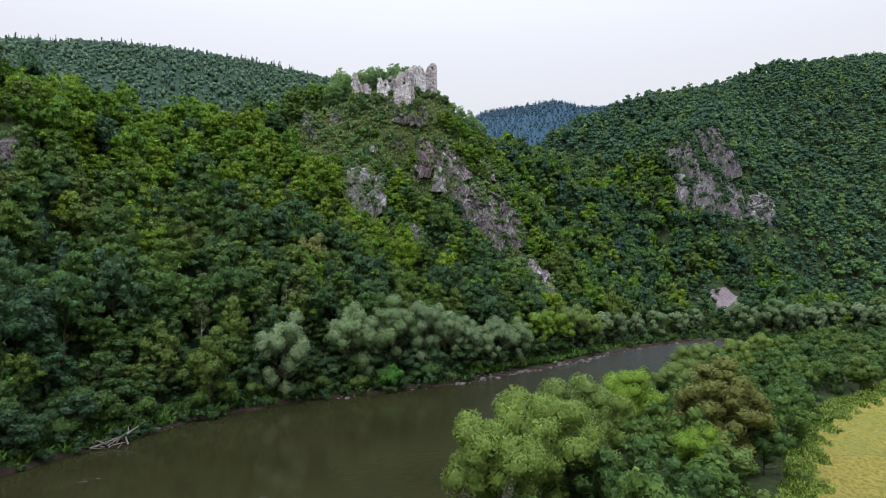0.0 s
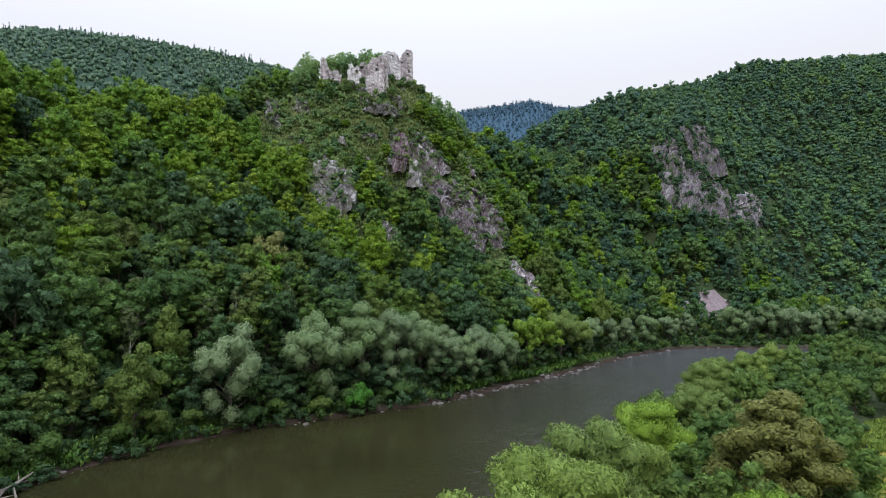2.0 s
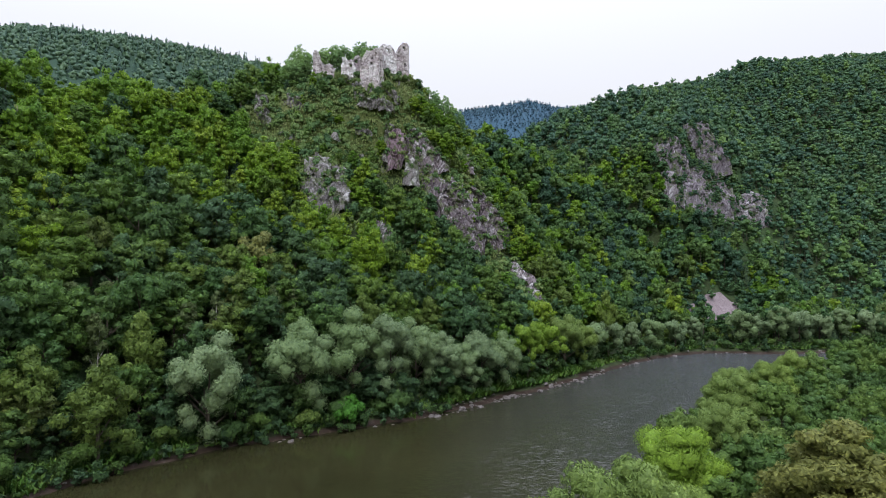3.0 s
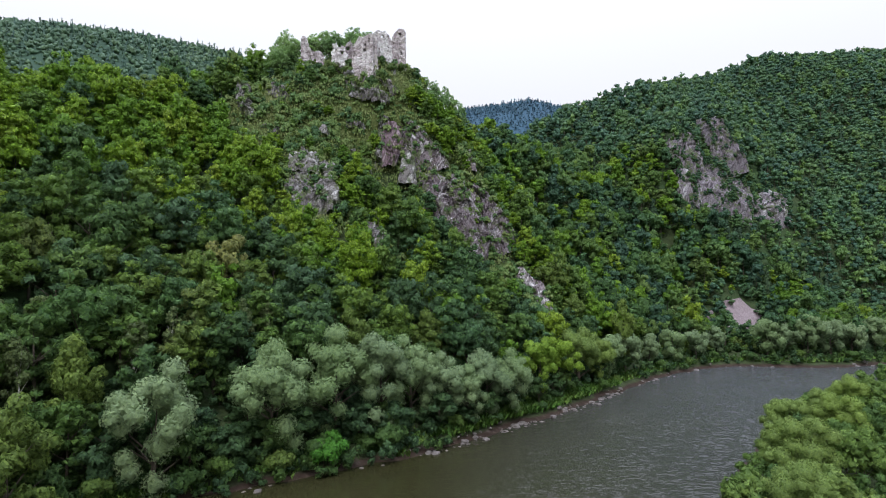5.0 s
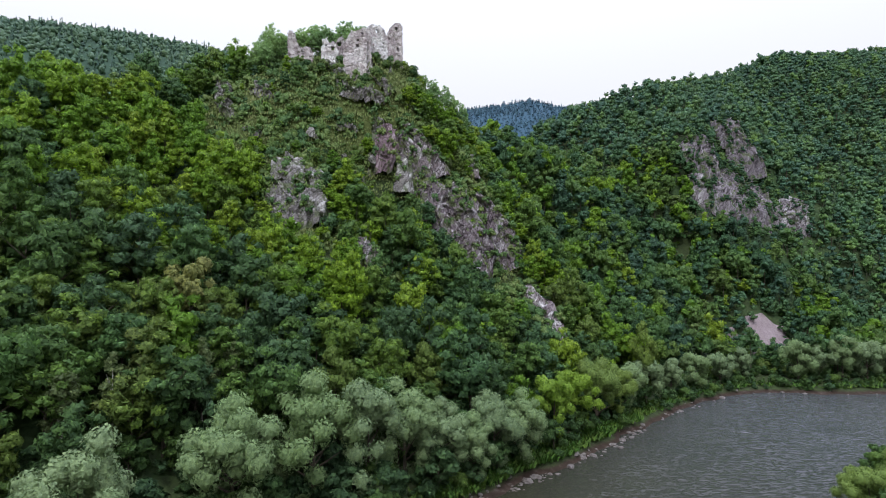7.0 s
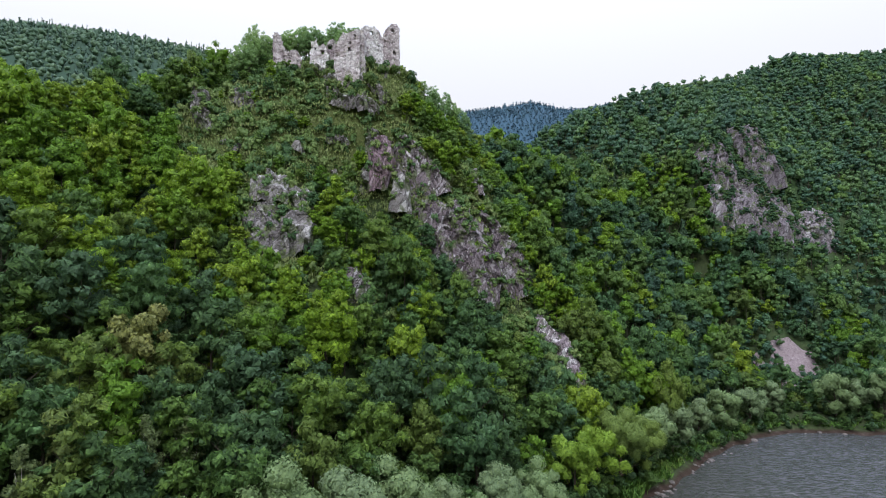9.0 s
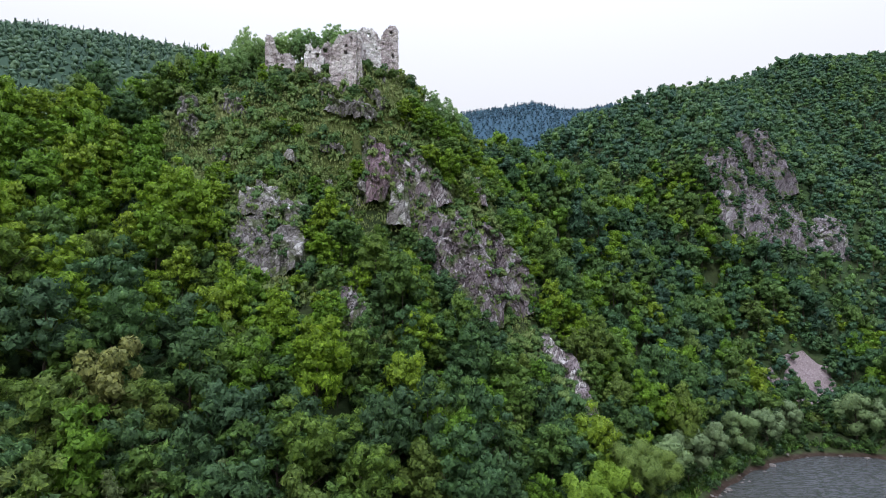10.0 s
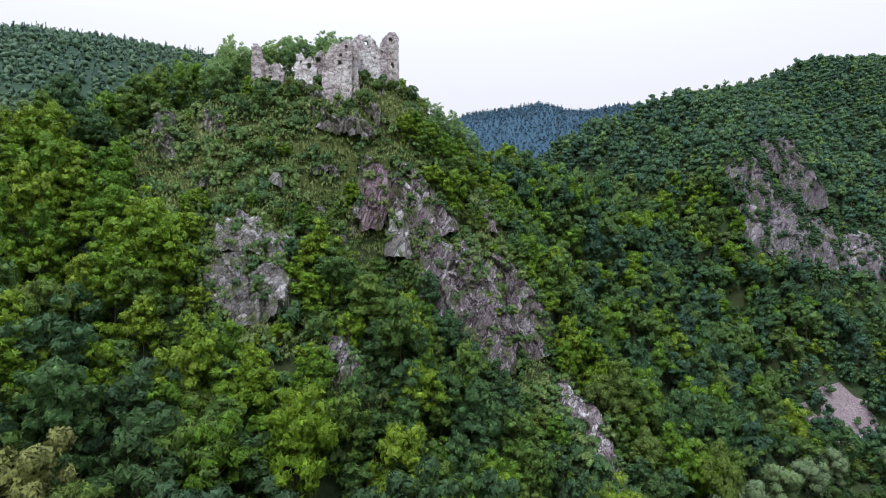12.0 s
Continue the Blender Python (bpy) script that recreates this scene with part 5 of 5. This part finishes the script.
SLABS = {mat.name: [slab_mesh(k, mat) for k in range(8)] for mat in (CLIFF, GREY_ROCK, PURPLE, FAR_ROCK)}
PALE_KEYS = ("west_face", "knoll", "castle", "tower", "corner", "shoulder", "pale")
for key, (path, widths) in ROCKS.items():
    far, grey = key.startswith("far"), key.startswith(PALE_KEYS)
    wide_rock = max(widths) > 2.4
    outcrop("rock_outcrop", path, widths, PURPLE if key == "purple_slab" else GREY_ROCK if grey or key == "white_slab" else FAR_ROCK if far else CLIFF, "weathered pale grey rock on the grassy knoll" if grey else "fissured purple-grey cliff rising out of the forest",
            0.45 if wide_rock else 0.25, 0.6 if wide_rock else 0.8, 4.0 if far else 2.4 if wide_rock else 1.3, 0.6 if far else 0.33 if wide_rock else 0.25, slabs=0.03 if far else 0.08)


def gravel_slope(path, widths, step=0.5):
    """A sheet of loose gravel lying on the slope, thinning out at its edges."""
    p, w = resample(path, widths, step)
    cols = 30
    verts = []
    for i, (q, half) in enumerate(zip(p, w)):
        s = abs(2 * i / (len(p) - 1) - 1)
        for j in range(cols):
            u = -1.25 + 2.5 * j / (cols - 1)
            ragged = noise.fractal(Vector((q[0] + u * half, q[1], 3.7)) * 0.4, 1.0, 2.0, 3)
            rim = max(abs(u), s) + 0.22 * ragged
            verts.append((q[0] + u * half, q[1] + 0.25 * u * half, 0.55 - 2.2 * max(0.0, rim - 0.98) + 0.16 * noise.noise(Vector((q[0] + u * half, q[1], 0)) * 1.7)))
    verts = np.array(verts)
    verts[:, 2] += ground_height(verts[:, 0], verts[:, 1])
    tagged(new("scree_slope", mesh_of("scree_slope", verts, grid_faces(cols, len(p)), [SCREE])), "bare slope of loose pinkish gravel above the bank", "scree")


for path, widths in SCREES.values():
    gravel_slope(path, widths)

spots = np.array([q for q in CLIFF_SPOTS])
far_spots = spots[:, 0] > 90
planted(rng, spots[~far_spots, :2], BUSH, rng.uniform(0.3, 0.85, (~far_spots).sum()), SHRUB, "ledge_shrubs", "small shrubs rooted in clefts of the cliffs", stretch=(0.8, 1.3), even=0.35, z=spots[~far_spots, 2])
planted(rng, spots[far_spots, :2], CROWN_C, rng.uniform(0.2, 0.42, far_spots.sum()), FAR_LEAF, "far_ledge_shrubs", "scrub rooted in clefts of the far cliffs", z=spots[far_spots, 2])

# ---- the ruined castle ----
castle = tagged(new("castle_ruin"), "roofless ruined stone castle on top of the knoll", "castle")


def ragged_wall(name, start, end, base, outline, holes=(), thick=1.5, cell=0.34, label=""):
    """A thick broken wall: cells within an outline (metres along and up), minus openings, with a rough skin."""
    a, b = np.array(start, float), np.array(end, float)
    length = np.linalg.norm(b - a)
    along = (b - a) / length
    side = np.array([-along[1], along[0]])
    poly = np.array(outline, float)
    nu, nv = int(length / cell) + 3, int((poly[:, 1].max() + 6.0) / cell) + 3
    top = lambda u: np.interp(u, poly[:, 0], poly[:, 1])
    solid = np.zeros((nu, nv), bool)
    for i in range(nu):
        u = (i + 0.5) * cell
        for j in range(nv):
            v = (j + 0.5) * cell - 6.0
            solid[i, j] = u < length and v < top(u) + 0.5 * noise.noise(Vector((u * 1.3, v, base))) and not any(abs(u - hu) < hw / 2 and abs(v - hv) < hh / 2 for hu, hv, hw, hh in holes)
    index, verts, faces = {}, [], []

    def corner(i, j, k):
        key = (i, j, k)
        if key not in index:
            u, v = i * cell, j * cell - 6.0
            lean = 0.05 * max(0.0, 5 - max(v, -2))
            w = (thick / 2 + lean) * (1 if k else -1)
            c = Vector((a[0] + along[0] * u + side[0] * w, a[1] + along[1] * u + side[1] * w, base + v))
            c += 0.28 * noise.noise_vector(c * 0.8) + 0.2 * noise.noise_vector(c * 2.4)
            index[key] = len(verts)
            verts.append(c)
        return index[key]

    for i in range(nu):
        for j in range(nv):
            if not solid[i, j]:
                continue
            faces.append([corner(i, j, 0), corner(i + 1, j, 0), corner(i + 1, j + 1, 0), corner(i, j + 1, 0)])
            faces.append([corner(i + 1, j, 1), corner(i, j, 1), corner(i, j + 1, 1), corner(i + 1, j + 1, 1)])
            for di, dj, ends in ((-1, 0, ((i, j), (i, j + 1))), (1, 0, ((i + 1, j + 1), (i + 1, j))), (0, -1, ((i + 1, j), (i, j))), (0, 1, ((i, j + 1), (i + 1, j + 1)))):
                x, y = i + di, j + dj
                if not (0 <= x < nu and 0 <= y < nv and solid[x, y]):
                    (p, q), (r, s) = ends
                    faces.append([corner(p, q, 0), corner(r, s, 0), corner(r, s, 1), corner(p, q, 1)])
    ob = new(name, mesh_of(name, [tuple(v) for v in verts], faces, [MASONRY]))
    ob.parent = castle
    return tagged(ob, label) if label else ob


ragged_wall("wall_stump", (-40.0, 230.2), (-32.2, 231.2), 103.0, [(0, 9.0), (0.6, 10.0), (1.8, 9.2), (2.4, 8.0), (3.0, 5.6), (4.6, 4.4), (5.6, 5.2), (6.8, 5.0), (7.8, 3.0)])
ragged_wall("low_wall", (-29.7, 232.0), (-24.1, 232.0), 104.5, [(0, 3.0), (0.5, 6.6), (1.6, 6.8), (2.4, 5.2), (3.0, 5.4), (4.0, 6.2), (4.6, 4.0), (5.6, 2.5)], [(3.6, 3.6, 0.9, 1.3), (1.3, 4.6, 0.7, 0.8)])
ragged_wall("window_wall", (-26.0, 235.0), (-21.0, 235.0), 106.0, [(0, 5.0), (1.0, 6.8), (3.4, 7.2), (5.0, 6.0)], [(1.4, 5.0, 1.1, 1.3)], 1.0)
ragged_wall("tower_wall", (-22.2, 229.6), (-14.9, 229.4), 102.0, [(0, 4.0), (0.7, 7.6), (1.4, 9.4), (2.4, 10.2), (4.2, 10.6), (5.6, 11.2), (6.5, 12.0), (7.3, 10.6)], [(4.4, 7.6, 0.9, 1.0), (4.4, 5.8, 1.0, 1.1), (5.8, 9.6, 0.6, 0.5)], 2.4)
ragged_wall("tower_side", (-14.8, 229.6), (-14.2, 237.0), 102.5, [(0, 11.8), (2, 10.0), (4, 7.5), (7.4, 9.5)], thick=1.6)
# unseen backing wall, added to darken the tower's window holes
ragged_wall("tower_rear", (-22.0, 235.6), (-14.6, 235.8), 103.0, [(0, 6.0), (2, 8.5), (5, 9.6), (7.4, 9.0)], thick=1.2)
ragged_wall("curtain_wall", (-15.9, 237.4), (-8.3, 240.6), 104.5, [(0, 12.7), (1.0, 13.9), (3.0, 14.4), (5.2, 13.8), (6.2, 12.0), (8.3, 11.4)], [(3.2, 12.5, 0.9, 1.4), (5.4, 8.6, 0.5, 0.6), (2.2, 8.0, 0.5, 0.6)], 1.4)
ragged_wall("corner_tower", (-9.4, 240.4), (-4.8, 241.2), 106.5, [(0, 10.4), (1.0, 12.0), (2.0, 13.2), (3.0, 14.2), (4.0, 14.0), (4.7, 13.0)], [(2.7, 11.8, 0.8, 1.0), (3.3, 5.0, 0.8, 1.4)], 2.0)
ragged_wall("corner_return", (-5.2, 241.4), (-5.8, 248.0), 106.5, [(0, 13.0), (2, 11.0), (4, 8.0), (6.6, 5.0)], thick=1.5)

young = [tree_thing("ash_tree", crown(rng, 110, 3200, 0.34, 3.2, -0.5, 12.0, lump=(0.14, 0.25), reach=(0.1, 0.88), flat=0.8, core=0.45), trunk_wood(rng, 11, 0.14, 2.0, 7, 0.2), YOUNG, "light green young tree growing in the castle ruin", group="trees in the ruin") for k in range(3)]
for k, (x, y, top) in enumerate(((-45.0, 229.5, 115), (-47.5, 232, 113.5), (-43.5, 234, 113), (-36.5, 235.5, 113.5), (-34, 238, 114.5), (-29.5, 238, 116), (-27, 240, 115), (-21.5, 238.5, 117.5), (-18.5, 240, 117), (-31.5, 234.5, 113), (-10.5, 244, 114), (-38.5, 236, 113), (-24.5, 237.5, 116.5), (-32.5, 237, 115.5), (-20, 233, 115.5), (-45.5, 226, 108), (-49, 228, 108), (2.5, 241, 103), (6, 243, 102), (9.5, 246, 101), (12.5, 249, 99), (16, 252, 97), (0, 236, 99), (4.5, 238, 97))):
    foot = float(ground_height(np.array([x]), np.array([y]))[0])
    top += 3.4 if y > 233 and x < -9 else 0.8
    size = min(1.0, max(0.5, (top - foot) / 12.5))
    plant(young[k % 3], x, y, size, (top - foot) / (11.6 * size))
for k, (x, y, size) in enumerate(((-2, 229, 0.75), (2.5, 230.5, 0.8), (7, 232, 0.85), (4.5, 235, 0.7), (10.5, 236, 0.8), (0.5, 233, 0.6), (13, 230.5, 0.8), (9, 227.5, 0.7), (17.5, 240, 0.75), (14.5, 243, 0.7))):
    plant(broad[(1, 4)[k % 2]], x, y, size, 1.0, "bright green maple on the flank of the castle knoll")
for k, (x, y, size) in enumerate(((8, 208, 0.85), (3.5, 210.5, 0.85), (-1, 212.5, 0.8), (11.5, 205, 0.95), (6, 204, 1.0), (1, 206.5, 0.95), (-4.5, 210, 0.85), (-8, 213, 0.75), (14.5, 202, 1.0), (-3, 203.5, 1.0), (-9, 207, 0.9), (-13, 210, 0.8), (9.5, 199.5, 1.0), (3, 199, 1.0), (-16, 205, 0.9), (-14, 199, 1.0), (18, 204, 0.8), (2, 193, 1.0), (-2, 196, 1.0), (6, 190, 1.05), (-5, 191, 0.9), (12, 194, 1.0), (20, 186, 1.0), (15, 182, 1.0), (24, 190, 0.9), (0, 187, 1.0))):
    plant(broad[(0, 2, 3, 5, 6, 1)[k % 6]], x, y, size, 1.1, "tall broadleaf tree beside the cliff rib")
CASTLE_SHRUBS = ((-37.5, 228.8, 0.55), (-34, 229.2, 0.6), (-30.5, 230, 0.8), (-28.5, 229.6, 0.9), (-25.5, 230, 0.7), (-23.6, 229.5, 0.8), (-23.2, 231.5, 1.0), (-13, 232.5, 0.9), (-12.4, 234.6, 0.8), (-8.6, 238.6, 0.45),
                 (-3.2, 239.5, 0.9), (-1.5, 241, 1.1), (1.0, 242, 1.2), (-6, 236.5, 0.8), (-39.5, 227.8, 0.7), (-42, 227, 0.8), (-32, 227.5, 0.8), (-27, 227, 0.6), (-19, 226.6, 0.5), (-14.5, 227.3, 0.7), (-11.5, 229.5, 0.9), (-9, 233, 0.9), (-35.5, 226.5, 0.9), (-21, 227.2, 0.8), (-17, 226.8, 0.8), (-15.5, 227.6, 0.9), (-23.5, 227.6, 0.7), (-29, 228.4, 0.9), (-33, 228.6, 0.7), (-12.5, 229, 1.0), (-25.5, 228, 0.6))
for k, (x, y, size) in enumerate(CASTLE_SHRUBS):
    plant(light_shrubs[k % 3], x, y, size, 1.1)

# ---- the far bank: stones, driftwood, grass ----
def boulder_mesh(seed):
    bm = bmesh.new()
    bmesh.ops.create_icosphere(bm, subdivisions=2, radius=0.5)
    for v in bm.verts:
        v.co *= 1 + 0.35 * noise.noise(v.co * 2.1 + Vector((seed * 9.1, 0, 0))) + 0.15 * noise.cell(v.co * 3.5 + Vector((seed, 0, 0)))
        v.co.z *= 0.6
    me = bpy.data.meshes.new("boulder")
    bm.to_mesh(me)
    bm.free()
    me.materials.append(STONE)
    return me


BOULDERS = [boulder_mesh(k) for k in range(6)]
bank = np.array(FAR_BANK[3:18], float)
s = np.concatenate([[0], np.cumsum(np.linalg.norm(np.diff(bank, axis=0), axis=1))])
for k in range(300):
    q = random.uniform(60, s[-1]) if k < 130 else random.uniform(18, 34) if k < 145 else random.gauss(random.choice((95, 110, 122, 132, 143, 156)), 4)
    x, y = np.interp(q, s, bank[:, 0]) + random.gauss(0.5, 0.8), np.interp(q, s, bank[:, 1]) + random.gauss(-0.5, 0.8)
    size = random.uniform(0.3, 0.8) if random.random() < 0.88 else random.uniform(0.9, 1.7)
    ob = tagged(new("boulder", BOULDERS[k % 6]), "grey river boulder at the water's edge", "boulder", "boulders along the bank")
    z = max(-0.15, float(ground_height(np.array([x]), np.array([y]))[0]))
    ob.matrix_basis = pose(x, y, z + 0.08 * size, random.uniform(-15, 15), random.uniform(-15, 15), random.uniform(0, 360))
    ob.scale = (size * random.uniform(0.8, 1.6), size, size)

blades = []
for k in range(4200):
    q = random.choice((random.uniform(0, s[-1]), random.gauss(128, 14), random.gauss(128, 18), random.gauss(20, 14)))
    x, y = np.interp(q, s, bank[:, 0]), np.interp(q, s, bank[:, 1])
    blades.append((x + random.uniform(-4.0, 1.2), y + random.uniform(-1.2, 4.0)))
blades = np.array(blades)
blades = blades[ground_height(blades[:, 0], blades[:, 1]) > np.where(blades[:, 0] > 0, 1.15, 0.35)]
tuft = leaf_triangles(rng, rng.normal(0, 0.45, (14, 3)) * (1, 1, 0.3) + (0, 0, 0.35), unit(rng.normal(0, 1, (14, 3)) + (0, -0.5, 0.4)), 0.55, -0.6)
planted(rng, blades, [(tuft, tuft[:0], thrice(leafy(tuft, np.tile((0.0, -0.3, 1.0), (len(tuft), 1)))))], rng.uniform(0.7, 1.6, len(blades)), GRASS, "bank_grass", "lush green grass and nettles along the bank")

drift = tagged(new("driftwood"), "bleached dead tree washed up at the water's edge", "driftwood")
def branch(a, b, r):
    ob = new("branch", soup("branch", limb(a, b, r, r * 0.4, 7), [DRIFT]))
    ob.parent = drift
drift.matrix_basis = pose(-53.5, 90.5, 0.45)
for a, b, r in (((-2.4, -3.6, -0.2), (1.0, 0.5, 0.9), 0.2), ((1.0, 0.5, 0.9), (2.0, 2.4, 1.8), 0.2), ((-2.0, -3.0, 0.2), (-3.4, -2.6, 1.2), 0.12), ((0.4, 0.0, 0.6), (-0.6, -2.2, -0.2), 0.15), ((1.2, 0.8, 0.9), (0.6, 1.6, 2.0), 0.12), ((2.2, -1.0, -0.3), (0.8, 0.4, 0.9), 0.16)):
    branch(a, b, r)
for k in range(20):
    a = Vector((random.gauss(-0.6, 1.3), random.gauss(-0.8, 1.6), random.uniform(-0.3, 0.5)))
    branch(a, a + Vector((random.gauss(0.5, 1.3), random.gauss(0.7, 1.3), random.uniform(-0.2, 0.9))), random.uniform(0.05, 0.13))

# ---- the grain field ----
rows_in = np.concatenate([np.arange(0, 36, 0.7), np.arange(36, 180, 6.0)])
k_edge = np.linspace(20, 200, 250)
fx = k_edge[None, :] + rows_in[:, None] * 0.62
fy = np.interp(k_edge, FIELD_EDGE[:, 0], FIELD_EDGE[:, 1])[None, :] - rows_in[:, None] * 0.78 - 0.8 + 0.25 * np.sin(k_edge * 2.3)[None, :]
fz = ground_height(fx, fy) + 0.7 + 0.25 * wobble(np.stack([fx.ravel(), fy.ravel()], 1), 9.0, 0.5).reshape(fx.shape)
fz += rng.uniform(-0.14, 0.14, fz.shape)
fz[0] -= 1.0
ff = grid_faces(fx.shape[1], fx.shape[0])
n = Nodes("ripe_grain_field", 0.9, 0.2)
g = n.noise(2.4, 8.0, 0.8, stretch=(1.0, 0.6, 1.0))
n.bump(g, 1.0, 0.5)
FIELD = n.colour(n.mix(n.ramp(n.noise(0.06, 3.0), (0.5, (0, 0, 0)), (0.7, (0.6, 0.6, 0.6))), n.ramp(g, (0.38, (0.17, 0.15, 0.030)), (0.5, (0.29, 0.255, 0.050)), (0.62, (0.42, 0.36, 0.080))), (0.20, 0.235, 0.045)))
tagged(new("grain_field", mesh_of("grain_field", np.stack([fx, fy, fz], -1), ff, [FIELD])), "ripe golden grain field beside the river", "field", kind="structure")
edge = np.column_stack([rng.uniform(20, 140, 60000), rng.uniform(30, 140, 60000)])
gap = edge[:, 1] - np.interp(edge[:, 0], FIELD_EDGE[:, 0], FIELD_EDGE[:, 1])
edge = edge[(gap > -3.4 + 1.4 * np.sin(edge[:, 0] * 1.3)) & (gap < 3.0)]
planted(rng, edge, [(tuft, tuft[:0], thrice(leafy(tuft, np.tile((0.0, -0.3, 1.0), (len(tuft), 1)))))], rng.uniform(0.45, 0.8, len(edge)), MARGIN, "field_margin_grass", "green grass margin between hedge and field", lift=-0.55)
